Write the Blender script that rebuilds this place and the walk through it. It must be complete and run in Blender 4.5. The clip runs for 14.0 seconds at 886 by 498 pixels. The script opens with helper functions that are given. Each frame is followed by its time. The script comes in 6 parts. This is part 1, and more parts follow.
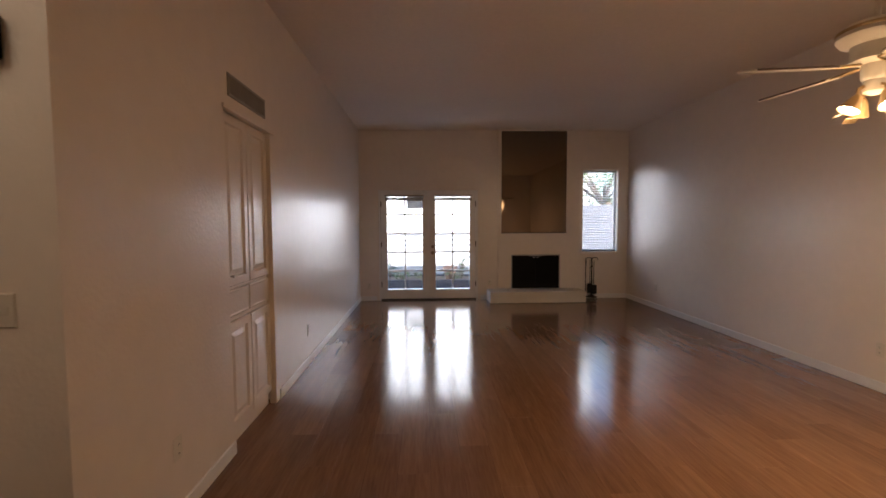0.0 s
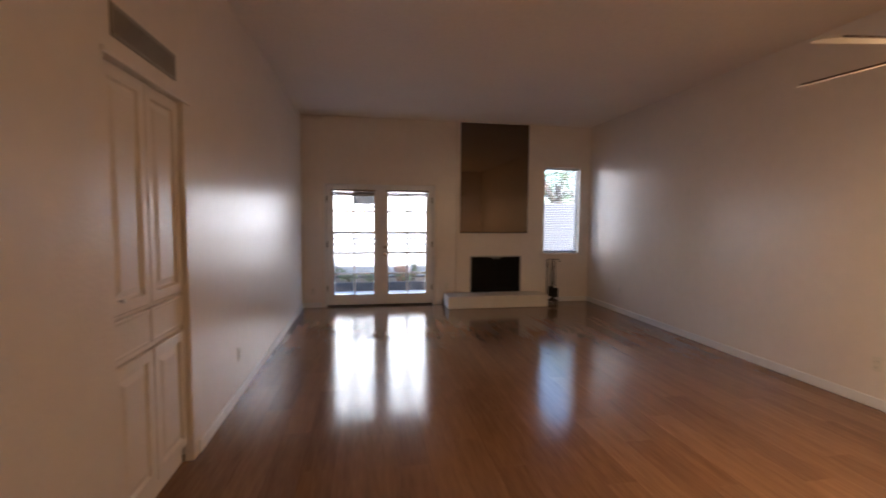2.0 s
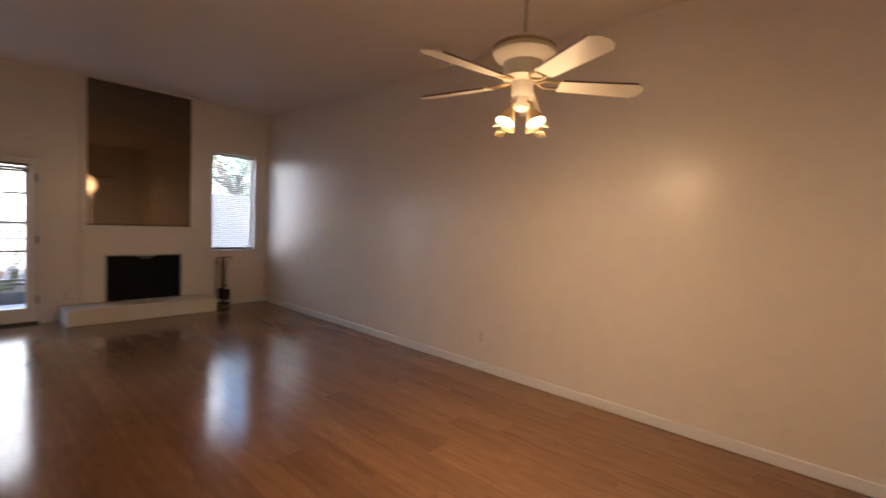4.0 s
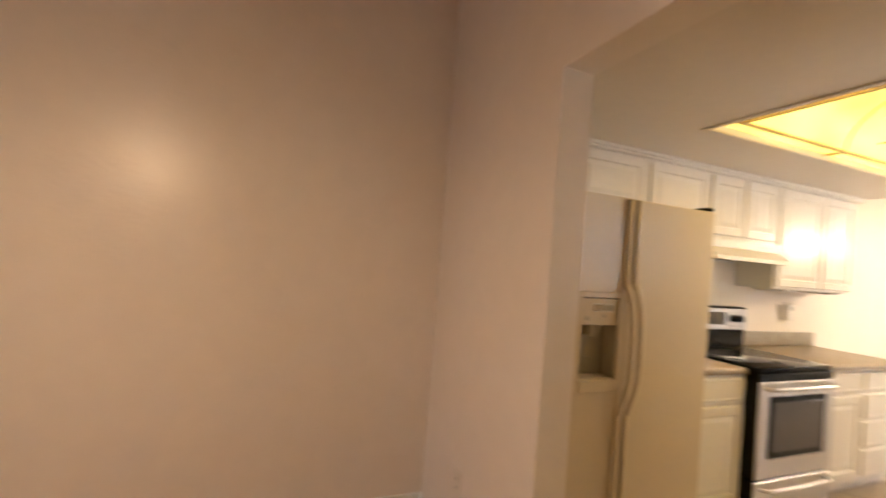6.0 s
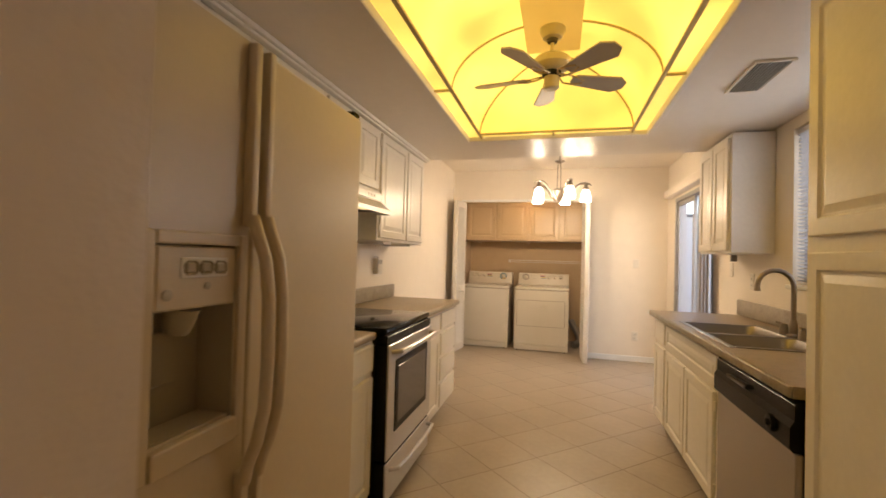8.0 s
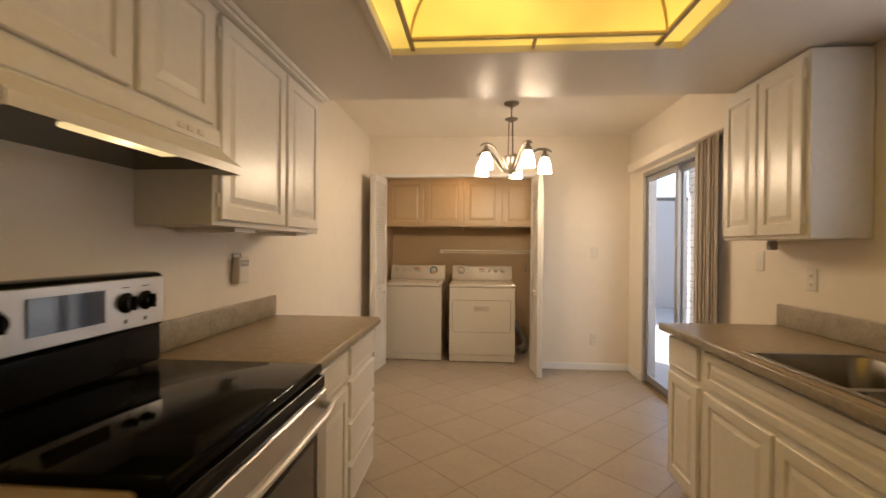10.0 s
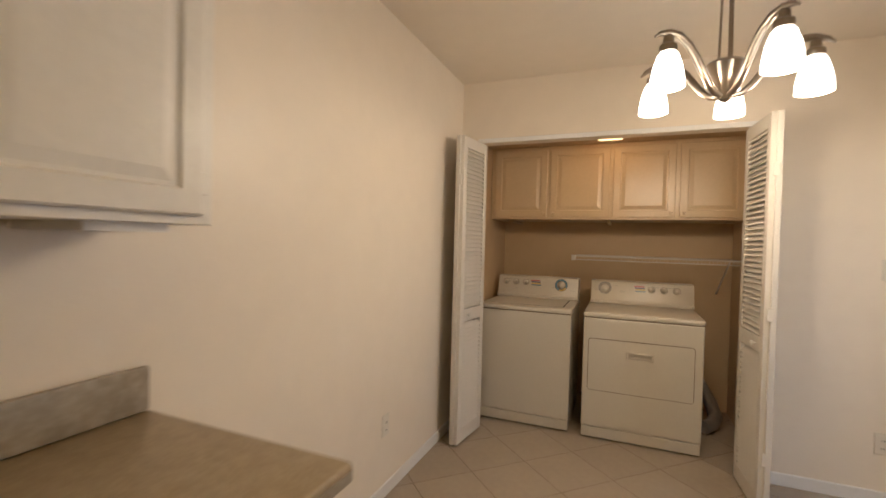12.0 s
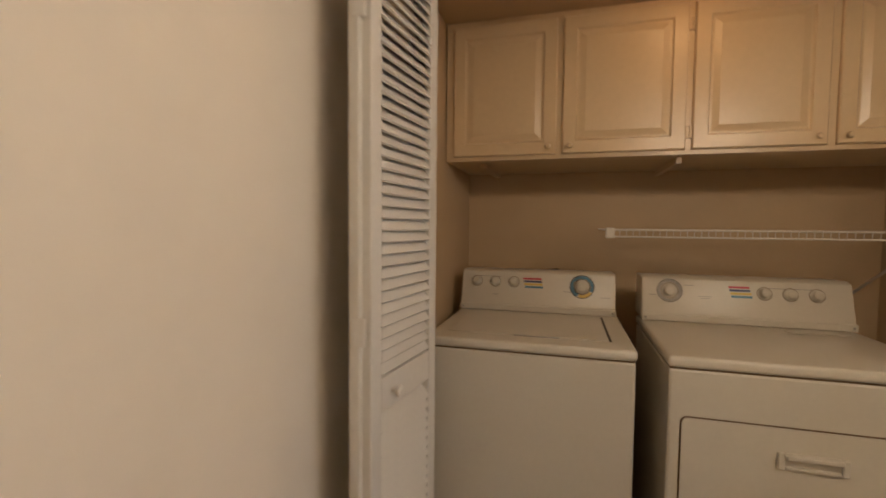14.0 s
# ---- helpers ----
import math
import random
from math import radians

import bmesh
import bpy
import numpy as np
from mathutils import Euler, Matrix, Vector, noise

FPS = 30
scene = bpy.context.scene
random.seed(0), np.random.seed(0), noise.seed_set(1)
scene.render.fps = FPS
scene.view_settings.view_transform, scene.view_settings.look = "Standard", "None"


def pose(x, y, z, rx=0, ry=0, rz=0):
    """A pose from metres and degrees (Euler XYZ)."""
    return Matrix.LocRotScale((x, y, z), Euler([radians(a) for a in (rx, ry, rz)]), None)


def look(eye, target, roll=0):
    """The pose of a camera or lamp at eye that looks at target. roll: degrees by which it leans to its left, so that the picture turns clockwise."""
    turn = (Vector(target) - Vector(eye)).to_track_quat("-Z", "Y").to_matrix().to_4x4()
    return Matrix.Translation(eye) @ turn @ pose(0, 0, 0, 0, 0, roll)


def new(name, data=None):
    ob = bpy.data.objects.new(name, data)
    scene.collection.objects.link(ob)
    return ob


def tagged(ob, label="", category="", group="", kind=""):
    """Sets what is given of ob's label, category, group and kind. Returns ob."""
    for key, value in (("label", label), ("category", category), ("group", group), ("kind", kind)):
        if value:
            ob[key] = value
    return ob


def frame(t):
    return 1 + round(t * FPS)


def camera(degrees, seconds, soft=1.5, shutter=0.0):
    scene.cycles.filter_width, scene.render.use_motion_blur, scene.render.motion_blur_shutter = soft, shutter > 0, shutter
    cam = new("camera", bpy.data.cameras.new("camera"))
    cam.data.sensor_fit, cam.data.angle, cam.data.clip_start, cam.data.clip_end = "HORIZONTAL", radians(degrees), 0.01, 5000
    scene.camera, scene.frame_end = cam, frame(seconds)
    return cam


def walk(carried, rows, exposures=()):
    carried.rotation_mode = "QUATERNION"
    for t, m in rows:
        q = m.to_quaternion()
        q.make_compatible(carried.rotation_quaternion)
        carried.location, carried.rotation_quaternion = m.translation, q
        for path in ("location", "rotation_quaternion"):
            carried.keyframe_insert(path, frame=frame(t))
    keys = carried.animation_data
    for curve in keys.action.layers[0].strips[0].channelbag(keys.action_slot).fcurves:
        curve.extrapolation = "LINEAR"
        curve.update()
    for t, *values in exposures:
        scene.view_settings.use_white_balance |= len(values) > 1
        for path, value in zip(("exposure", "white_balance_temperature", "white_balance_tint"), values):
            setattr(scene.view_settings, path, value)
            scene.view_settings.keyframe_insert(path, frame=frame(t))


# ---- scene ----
cam = camera(90.5, 14.0, soft=1.6, shutter=0.5)
PATH = [
    (0, (0.118, -0.04, 1.443), (0.199, 1.955, 1.325), -0.3),
    (0.5, (0.081, 0.246, 1.448), (0.153, 2.241, 1.327), 0.0),
    (1, (-0.024, 0.523, 1.461), (0.044, 2.517, 1.335), -0.5),
    (1.5, (-0.033, 0.608, 1.456), (0.047, 2.603, 1.331), 0.1),
    (2, (-0.041, 0.67, 1.48), (0.299, 2.636, 1.345), 0.4),
    (2.2, (-0.04, 0.627, 1.495), (0.441, 2.563, 1.356), 0.5),
    (4.5, (0.643, 1.0, 1.475), (2.372, 2.0, 1.375), 3.4),
    (5, (0.935, 1.18, 1.476), (2.853, 1.74, 1.398), 4.1),
    (5.5, (1.256, 1.249, 1.477), (3.255, 1.29, 1.429), 4.5),
    (6, (1.56, 1.289, 1.432), (3.41, 0.533, 1.48), 4.5),
    (6.5, (1.777, 1.169, 1.341), (3.275, -0.151, 1.462), 3.2),
    (7, (2.056, 1.004, 1.323), (3.226, -0.613, 1.443), 3.0),
    (7.5, (2.274, 0.805, 1.315), (3.047, -1.039, 1.391), 2.2),
    (8, (2.434, 0.58, 1.306), (2.945, -1.354, 1.343), 1.6),
    (8.2, (2.478, 0.487, 1.319), (2.928, -1.462, 1.352), 1.6),
    (10.3, (2.756, -0.999, 1.341), (2.899, -2.993, 1.327), 0.4),
    (10.5, (2.763, -1.15, 1.326), (2.983, -3.138, 1.314), 0.8),
    (11, (2.77, -1.572, 1.336), (3.311, -3.497, 1.32), 1.1),
    (11.5, (2.784, -2.062, 1.355), (3.488, -3.934, 1.334), 1.3),
    (12, (2.791, -2.547, 1.389), (3.553, -4.396, 1.351), 1.5),
    (12.5, (2.878, -3.023, 1.406), (3.641, -4.87, 1.348), 1.5),
    (13, (3.044, -3.508, 1.393), (3.794, -5.36, 1.307), 1.6),
    (13.5, (3.194, -3.97, 1.285), (3.968, -5.814, 1.224), 1.7),
    (14, (3.36, -4.373, 1.299), (3.896, -6.297, 1.196), 0.5),
]
EXPOSURES = [(0.0, 2.72, 6050, 13), (2.2, 2.88, 6000, 13), (4.5, 2.9, 5850, 11), (5.0, 2.95, 5750, 10), (5.5, 2.9, 5700, 10), (6.0, 2.92, 5750, 10), (6.5, 2.85, 5850, 10), (7.0, 2.55, 6000, 11), (7.5, 2.2, 6200, 12), (8.0, 1.98, 6300, 12), (8.5, 1.83, 6300, 12), (10.5, 1.45, 6050, 11), (11.5, 1.45, 5800, 10), (12.5, 1.08, 5700, 10), (13.5, 1.02, 5750, 10), (14.0, 1.04, 5750, 11)]
walk(cam, [(t, look(eye, target, roll)) for t, eye, target, roll in PATH], EXPOSURES)

# ---- world, sun and exposure ----
world = bpy.data.worlds.new("sky")
scene.world = world
world.use_nodes = True
wn = world.node_tree
sky = wn.nodes.new("ShaderNodeTexSky")
sky.sky_type, sky.sun_disc = "NISHITA", False
sky.sun_elevation, sky.sun_rotation = radians(43.5), radians(147)
wn.links.new(sky.outputs[0], wn.nodes["Background"].inputs[0])
wn.nodes["Background"].inputs[1].default_value = 0.15

sun = new("sun", bpy.data.lights.new("sun", "SUN"))
sun.data.energy, sun.data.angle, sun.data.color = 4.8, radians(0.5), (1.0, 0.95, 0.88)
sun.matrix_world = look((4.0, -6.2, 7.0), (0, 0, 0))


def bulb(name, at, watts, radius, colour):
    """A point lamp inside a fitting."""
    ob = new(name, bpy.data.lights.new(name, "POINT"))
    ob.location, ob.data.energy, ob.data.shadow_soft_size, ob.data.color = at, watts, radius, colour
    return ob


# daylight at the blind-covered kitchen window
window_light = new("window_daylight", bpy.data.lights.new("window_daylight", "AREA"))
window_light.data.shape, window_light.data.size, window_light.data.size_y = "RECTANGLE", 0.86, 0.86
window_light.data.energy, window_light.data.color = 1.5, (0.96, 0.97, 1.0)
window_light.matrix_world = look((0.962, -2.05, 1.67), (3.0, -2.05, 1.67))


# ---- materials ----
def material(name, colour, rough=0.5, metal=0.0, var=0.08, scale=4.0, fine=60.0, bump=0.0, bump_scale=200.0, coat=0.0, spec=0.5, rand=0.0, emit=None, emit_power=0.0):
    """A painted or plain surface with large and fine variation of tone and a fine relief."""
    m = bpy.data.materials.new(name)
    m.use_nodes = True
    nt = m.node_tree
    b = nt.nodes["Principled BSDF"]
    b.inputs["Roughness"].default_value, b.inputs["Metallic"].default_value = rough, metal
    b.inputs["Coat Weight"].default_value, b.inputs["Coat Roughness"].default_value = coat, 0.12
    b.inputs["Specular IOR Level"].default_value = spec
    co = nt.nodes.new("ShaderNodeTexCoord")
    big, small = nt.nodes.new("ShaderNodeTexNoise"), nt.nodes.new("ShaderNodeTexNoise")
    big.inputs["Scale"].default_value, small.inputs["Scale"].default_value = scale, fine
    big.inputs["Detail"].default_value = 4
    for n in (big, small):
        nt.links.new(co.outputs["Object"], n.inputs["Vector"])
    add = nt.nodes.new("ShaderNodeMath")
    add.operation = "ADD"
    nt.links.new(big.outputs[0], add.inputs[0])
    nt.links.new(small.outputs[0], add.inputs[1])
    last = add.outputs[0]
    if rand:
        info = nt.nodes.new("ShaderNodeObjectInfo")
        mul = nt.nodes.new("ShaderNodeMath")
        mul.operation = "MULTIPLY_ADD"
        mul.inputs[1].default_value = rand
        nt.links.new(info.outputs["Random"], mul.inputs[0])
        nt.links.new(last, mul.inputs[2])
        last = mul.outputs[0]
    ramp = nt.nodes.new("ShaderNodeMapRange")
    ramp.inputs["From Min"].default_value, ramp.inputs["From Max"].default_value = 0.5, 1.5 + rand
    ramp.inputs["To Min"].default_value, ramp.inputs["To Max"].default_value = 1 - var, 1 + var * 0.6
    nt.links.new(last, ramp.inputs["Value"])
    vm = nt.nodes.new("ShaderNodeVectorMath")
    vm.operation = "SCALE"
    vm.inputs[0].default_value = colour
    nt.links.new(ramp.outputs[0], vm.inputs["Scale"])
    nt.links.new(vm.outputs[0], b.inputs["Base Color"])
    if bump:
        bn, bt = nt.nodes.new("ShaderNodeBump"), nt.nodes.new("ShaderNodeTexNoise")
        bt.inputs["Scale"].default_value, bt.inputs["Detail"].default_value = bump_scale, 2
        bn.inputs["Strength"].default_value, bn.inputs["Distance"].default_value = bump, 0.004
        nt.links.new(co.outputs["Object"], bt.inputs["Vector"])
        nt.links.new(bt.outputs[0], bn.inputs["Height"])
        nt.links.new(bn.outputs[0], b.inputs["Normal"])
        nt.links.new(bn.outputs[0], b.inputs["Coat Normal"])
    if emit:
        b.inputs["Emission Color"].default_value, b.inputs["Emission Strength"].default_value = (*emit, 1), emit_power
    return m


def wood_floor():
    """Glossy laminate: warm oak boards with streaks along their length."""
    m = material("laminate", (0.36, 0.17, 0.075), rough=0.15, var=0.0, bump=0.012, bump_scale=6, coat=0.12, spec=0.42)
    nt = m.node_tree
    b = nt.nodes["Principled BSDF"]
    co, info = nt.nodes.new("ShaderNodeTexCoord"), nt.nodes.new("ShaderNodeObjectInfo")
    off = nt.nodes.new("ShaderNodeVectorMath")
    off.operation = "MULTIPLY_ADD"
    comb = nt.nodes.new("ShaderNodeCombineXYZ")
    for i in range(3):
        nt.links.new(info.outputs["Random"], comb.inputs[i])
    nt.links.new(comb.outputs[0], off.inputs[0])
    off.inputs[1].default_value = (31, 57, 13)
    nt.links.new(co.outputs["Object"], off.inputs[2])
    mp = nt.nodes.new("ShaderNodeMapping")
    mp.inputs["Scale"].default_value = (15, 1.0, 1)
    nt.links.new(off.outputs[0], mp.inputs["Vector"])
    n1 = nt.nodes.new("ShaderNodeTexNoise")
    n1.inputs["Scale"].default_value, n1.inputs["Detail"].default_value, n1.inputs["Distortion"].default_value = 1.0, 6, 0.6
    nt.links.new(mp.outputs[0], n1.inputs["Vector"])
    mp2 = nt.nodes.new("ShaderNodeMapping")
    mp2.inputs["Scale"].default_value = (14, 1.1, 1)
    nt.links.new(off.outputs[0], mp2.inputs["Vector"])
    n2 = nt.nodes.new("ShaderNodeTexNoise")
    nt.links.new(mp2.outputs[0], n2.inputs["Vector"])
    ad = nt.nodes.new("ShaderNodeMath")
    ad.operation = "ADD"
    nt.links.new(n1.outputs[0], ad.inputs[0])
    nt.links.new(n2.outputs[0], ad.inputs[1])
    rnd = nt.nodes.new("ShaderNodeMath")
    rnd.operation = "MULTIPLY_ADD"
    rnd.inputs[1].default_value = 0.5
    nt.links.new(info.outputs["Random"], rnd.inputs[0])
    nt.links.new(ad.outputs[0], rnd.inputs[2])
    cr = nt.nodes.new("ShaderNodeValToRGB")
    cr.color_ramp.elements[0].position, cr.color_ramp.elements[0].color = 0.38, (0.158, 0.078, 0.041, 1)
    cr.color_ramp.elements[1].position, cr.color_ramp.elements[1].color = 0.98, (0.315, 0.172, 0.091, 1)
    half = nt.nodes.new("ShaderNodeMath")
    half.operation = "MULTIPLY"
    half.inputs[1].default_value = 0.5
    nt.links.new(rnd.outputs[0], half.inputs[0])
    nt.links.new(half.outputs[0], cr.inputs[0])
    nt.links.new(cr.outputs[0], b.inputs["Base Color"])
    return m


def speckled(name, lo, hi, rough, scale):
    """Laminate worktop with fine mottled specks."""
    m = material(name, lo, rough=rough, bump=0.05, bump_scale=300)
    nt = m.node_tree
    co = nt.nodes.new("ShaderNodeTexCoord")
    a, c = nt.nodes.new("ShaderNodeTexNoise"), nt.nodes.new("ShaderNodeTexNoise")
    a.inputs["Scale"].default_value, a.inputs["Detail"].default_value = scale, 8
    c.inputs["Scale"].default_value, c.inputs["Detail"].default_value = scale * 0.22, 3
    ad = nt.nodes.new("ShaderNodeMath")
    ad.operation = "ADD"
    for n, i in ((a, 0), (c, 1)):
        nt.links.new(co.outputs["Object"], n.inputs["Vector"])
        nt.links.new(n.outputs[0], ad.inputs[i])
    half = nt.nodes.new("ShaderNodeMath")
    half.operation = "MULTIPLY"
    half.inputs[1].default_value = 0.5
    nt.links.new(ad.outputs[0], half.inputs[0])
    cr = nt.nodes.new("ShaderNodeValToRGB")
    cr.color_ramp.elements[0].position, cr.color_ramp.elements[0].color = 0.38, (*lo, 1)
    cr.color_ramp.elements[1].position, cr.color_ramp.elements[1].color = 0.62, (*hi, 1)
    nt.links.new(half.outputs[0], cr.inputs[0])
    nt.links.new(cr.outputs[0], nt.nodes["Principled BSDF"].inputs["Base Color"])
    return m


def pane_material(name, gloss=0.07, tint=(1, 1, 1)):
    """Clear thin glass."""
    m = bpy.data.materials.new(name)
    m.use_nodes = True
    nt = m.node_tree
    nt.nodes.remove(nt.nodes["Principled BSDF"])
    tr, gl, mx = nt.nodes.new("ShaderNodeBsdfTransparent"), nt.nodes.new("ShaderNodeBsdfGlossy"), nt.nodes.new("ShaderNodeMixShader")
    tr.inputs[0].default_value = (*tint, 1)
    gl.inputs["Roughness"].default_value = 0.02
    mx.inputs[0].default_value = gloss
    nt.links.new(tr.outputs[0], mx.inputs[1])
    nt.links.new(gl.outputs[0], mx.inputs[2])
    nt.links.new(mx.outputs[0], nt.nodes["Material Output"].inputs[0])
    return m


def glow(name, colour, power, base=(0.8, 0.8, 0.8)):
    return material(name, base, rough=0.4, var=0.03, emit=colour, emit_power=power)


def mottled_glow(name, colour, power, base):
    """Back-lit acrylic: bright where tubes lie behind, dimmer between."""
    m = glow(name, colour, power, base)
    nt = m.node_tree
    co, n = nt.nodes.new("ShaderNodeTexCoord"), nt.nodes.new("ShaderNodeTexNoise")
    n.inputs["Scale"].default_value = 1.7
    r = nt.nodes.new("ShaderNodeMapRange")
    r.inputs["From Min"].default_value, r.inputs["From Max"].default_value = 0.35, 0.68
    r.inputs["To Min"].default_value, r.inputs["To Max"].default_value = power * 0.72, power * 1.5
    nt.links.new(co.outputs["Object"], n.inputs["Vector"])
    nt.links.new(n.outputs[0], r.inputs["Value"])
    nt.links.new(r.outputs[0], nt.nodes["Principled BSDF"].inputs["Emission Strength"])
    return m


WALL = material("wall_paint", (0.80, 0.725, 0.645), rough=0.34, spec=0.5, var=0.05, scale=1.2, fine=9, bump=0.42, bump_scale=46, coat=0.18)
KWALL = material("kitchen_wall_paint", (0.80, 0.72, 0.605), rough=0.42, var=0.04, scale=1.2, fine=9, bump=0.15, bump_scale=70)
CEIL = material("ceiling_paint", (0.86, 0.785, 0.695), rough=0.6, var=0.06, scale=1.5, fine=20, bump=0.3, bump_scale=60)
LOWCEIL = material("gloss_ceiling_paint", (0.74, 0.675, 0.59), rough=0.33, spec=0.2, var=0.04, scale=1.5, fine=20, bump=0.08, bump_scale=14)
TRIM = material("white_trim_paint", (0.80, 0.79, 0.77), rough=0.32, var=0.05, bump=0.08, bump_scale=90)
CAB = material("cream_cabinet_paint", (0.80, 0.76, 0.69), rough=0.30, spec=0.32, var=0.06, scale=3, fine=40, bump=0.16, bump_scale=42)
# cabinet cream pushed to tan to hold the closet's dim, orange lamplight
LCAB = material("cabinet_paint_lamplit", (0.60, 0.455, 0.275), rough=0.30, var=0.06, scale=3, fine=40, bump=0.08, bump_scale=60)
DOORW = material("white_door_paint", (0.82, 0.82, 0.81), rough=0.3, var=0.05, bump=0.05, bump_scale=90)
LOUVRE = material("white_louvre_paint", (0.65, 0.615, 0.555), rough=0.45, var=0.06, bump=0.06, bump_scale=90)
WOOD = wood_floor()
SUBFLOOR = material("dark_joint", (0.05, 0.03, 0.02), rough=0.8)
TILE = material("floor_tile", (0.385, 0.32, 0.243), rough=0.36, var=0.16, scale=3.5, fine=24, bump=0.05, bump_scale=40, rand=0.25)
GROUT = material("grout", (0.17, 0.135, 0.10), rough=0.9, var=0.2, fine=120)
COUNTER = speckled("worktop_laminate", (0.27, 0.205, 0.122), (0.355, 0.275, 0.172), 0.36, 110)
# worktop laminate again, its grey tone standing for light on upright faces
SPLASH = speckled("worktop_laminate_upright", (0.25, 0.21, 0.155), (0.36, 0.31, 0.238), 0.4, 55)
FRIDGE = material("bisque_enamel", (0.64, 0.54, 0.385), rough=0.30, var=0.04, bump=0.1, bump_scale=260)
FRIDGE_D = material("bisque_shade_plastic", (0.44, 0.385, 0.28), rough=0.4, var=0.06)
APPL = material("almond_enamel", (0.56, 0.515, 0.43), rough=0.28, var=0.04, bump=0.02, bump_scale=120)
CONSOLE = material("console_plastic", (0.56, 0.515, 0.43), rough=0.35, var=0.04)
STEEL = material("brushed_steel", (0.58, 0.56, 0.53), rough=0.32, metal=0.9, var=0.08, scale=2, fine=300)
DWSTEEL = material("taupe_brushed_steel", (0.40, 0.355, 0.30), rough=0.40, metal=0.85, var=0.08, scale=2, fine=300)
SINKM = material("sink_steel", (0.25, 0.225, 0.19), rough=0.34, metal=1.0, var=0.1, fine=200)
NICKEL = material("brushed_nickel", (0.33, 0.28, 0.225), rough=0.28, metal=1.0, var=0.06, fine=200)
BRASS = material("antique_brass", (0.45, 0.33, 0.17), rough=0.35, metal=0.9, var=0.1, fine=150)
COOK = material("black_cooktop_glass", (0.004, 0.004, 0.004), rough=0.06, var=0.1, spec=0.06)
# house paint darkened and warmed: closet shade and lamplight are in the colour
CLOSET = material("closet_paint_shaded", (0.54, 0.395, 0.235), rough=0.5, var=0.05, scale=1.2, fine=9, bump=0.15, bump_scale=70)
BLACK = material("black_glass", (0.012, 0.012, 0.013), rough=0.06, var=0.1, coat=0.4)
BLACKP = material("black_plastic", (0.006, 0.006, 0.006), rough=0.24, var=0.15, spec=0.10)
IRON = material("black_iron", (0.018, 0.016, 0.015), rough=0.5, metal=0.3, var=0.2, bump=0.2, bump_scale=120)
SOOT = material("firebox_black", (0.006, 0.0055, 0.0055), rough=0.55, var=0.3, spec=0.12)
STUCCO = material("hearth_stucco", (0.74, 0.68, 0.58), rough=0.7, var=0.08, bump=0.35, bump_scale=45)
MIRROR = material("smoked_mirror", (0.17, 0.135, 0.105), rough=0.03, metal=1.0, var=0.02)
PLATE = material("ivory_plate", (0.72, 0.67, 0.58), rough=0.35, var=0.05)
BLADE_EDGE = material("brown_blade_edge", (0.07, 0.035, 0.018), rough=0.5, var=0.1)
SHADEP = material("knob_skirt_print", (0.30, 0.255, 0.19), rough=0.5)
SLOT = material("dark_slot", (0.06, 0.05, 0.045), rough=0.6)
GRILLE = material("grey_grille", (0.30, 0.28, 0.25), rough=0.5, var=0.1)
ALU = material("grey_aluminium", (0.42, 0.42, 0.42), rough=0.4, metal=0.7, var=0.1, fine=120)
BLIND = material("white_blind", (0.52, 0.52, 0.535), rough=0.45, var=0.03)
VBLIND = material("vertical_blind_cloth", (0.36, 0.30, 0.235), rough=0.7, var=0.1, fine=200)
TANBLIND = material("tan_shade_cloth", (0.27, 0.20, 0.13), rough=0.8, var=0.12, fine=200)
GLASS = pane_material("clear_glass")
FANW = material("white_fan_enamel", (0.72, 0.66, 0.55), rough=0.35, var=0.05)
KFAN = material("gold_cream_enamel", (0.52, 0.44, 0.26), rough=0.3, var=0.05)
FANB = material("kitchen_fan_blade", (0.36, 0.31, 0.25), rough=0.4, var=0.08)
SHADE = glow("frosted_shade", (1.0, 0.86, 0.66), 2.6)
LAMPFACE = glow("lamp_face", (1.0, 0.80, 0.50), 6.0)
ACRYL = mottled_glow("yellow_acrylic", (1.0, 0.66, 0.11), 0.30, (0.75, 0.52, 0.13))
RIB = material("acrylic_rib", (0.56, 0.42, 0.18), rough=0.5)
TUBE = glow("closet_light_lens", (1.0, 0.66, 0.27), 0.9)
HOODLAMP = glow("hood_light_lens", (1.0, 0.70, 0.30), 0.34)
SEAM = material("brown_seam", (0.12, 0.075, 0.035), rough=0.6)
RED = material("print_red", (0.45, 0.04, 0.06), rough=0.4)
BLUE = material("print_blue", (0.09, 0.21, 0.30), rough=0.4)
NAVY = material("print_navy", (0.05, 0.06, 0.14), rough=0.4)
OCHRE = material("print_ochre", (0.62, 0.42, 0.08), rough=0.4)
CONCRETE = material("patio_concrete", (0.46, 0.45, 0.435), rough=0.85, var=0.15, scale=2, bump=0.2, bump_scale=60)
EXTW = material("white_exterior_stucco", (0.78, 0.78, 0.77), rough=0.85, var=0.06, bump=0.3, bump_scale=40)
FENCE = material("grey_block_wall", (0.11, 0.11, 0.115), rough=0.85, var=0.12, bump=0.3, bump_scale=40)
SIDEW = material("pale_side_wall_paint", (0.78, 0.77, 0.75), rough=0.85, var=0.12, bump=0.3, bump_scale=40)
GARDENW = material("garden_wall_paint", (0.42, 0.425, 0.43), rough=0.85, var=0.08, bump=0.3, bump_scale=40)
# weak emission stands in for the yellow light on the opaque crown panel
CROWN = mottled_glow("crown_panel_glow", (1.0, 0.58, 0.09), 0.11, (0.62, 0.42, 0.11))
SOIL = material("soil", (0.10, 0.075, 0.05), rough=0.95, var=0.4, fine=50, bump=0.6, bump_scale=40)
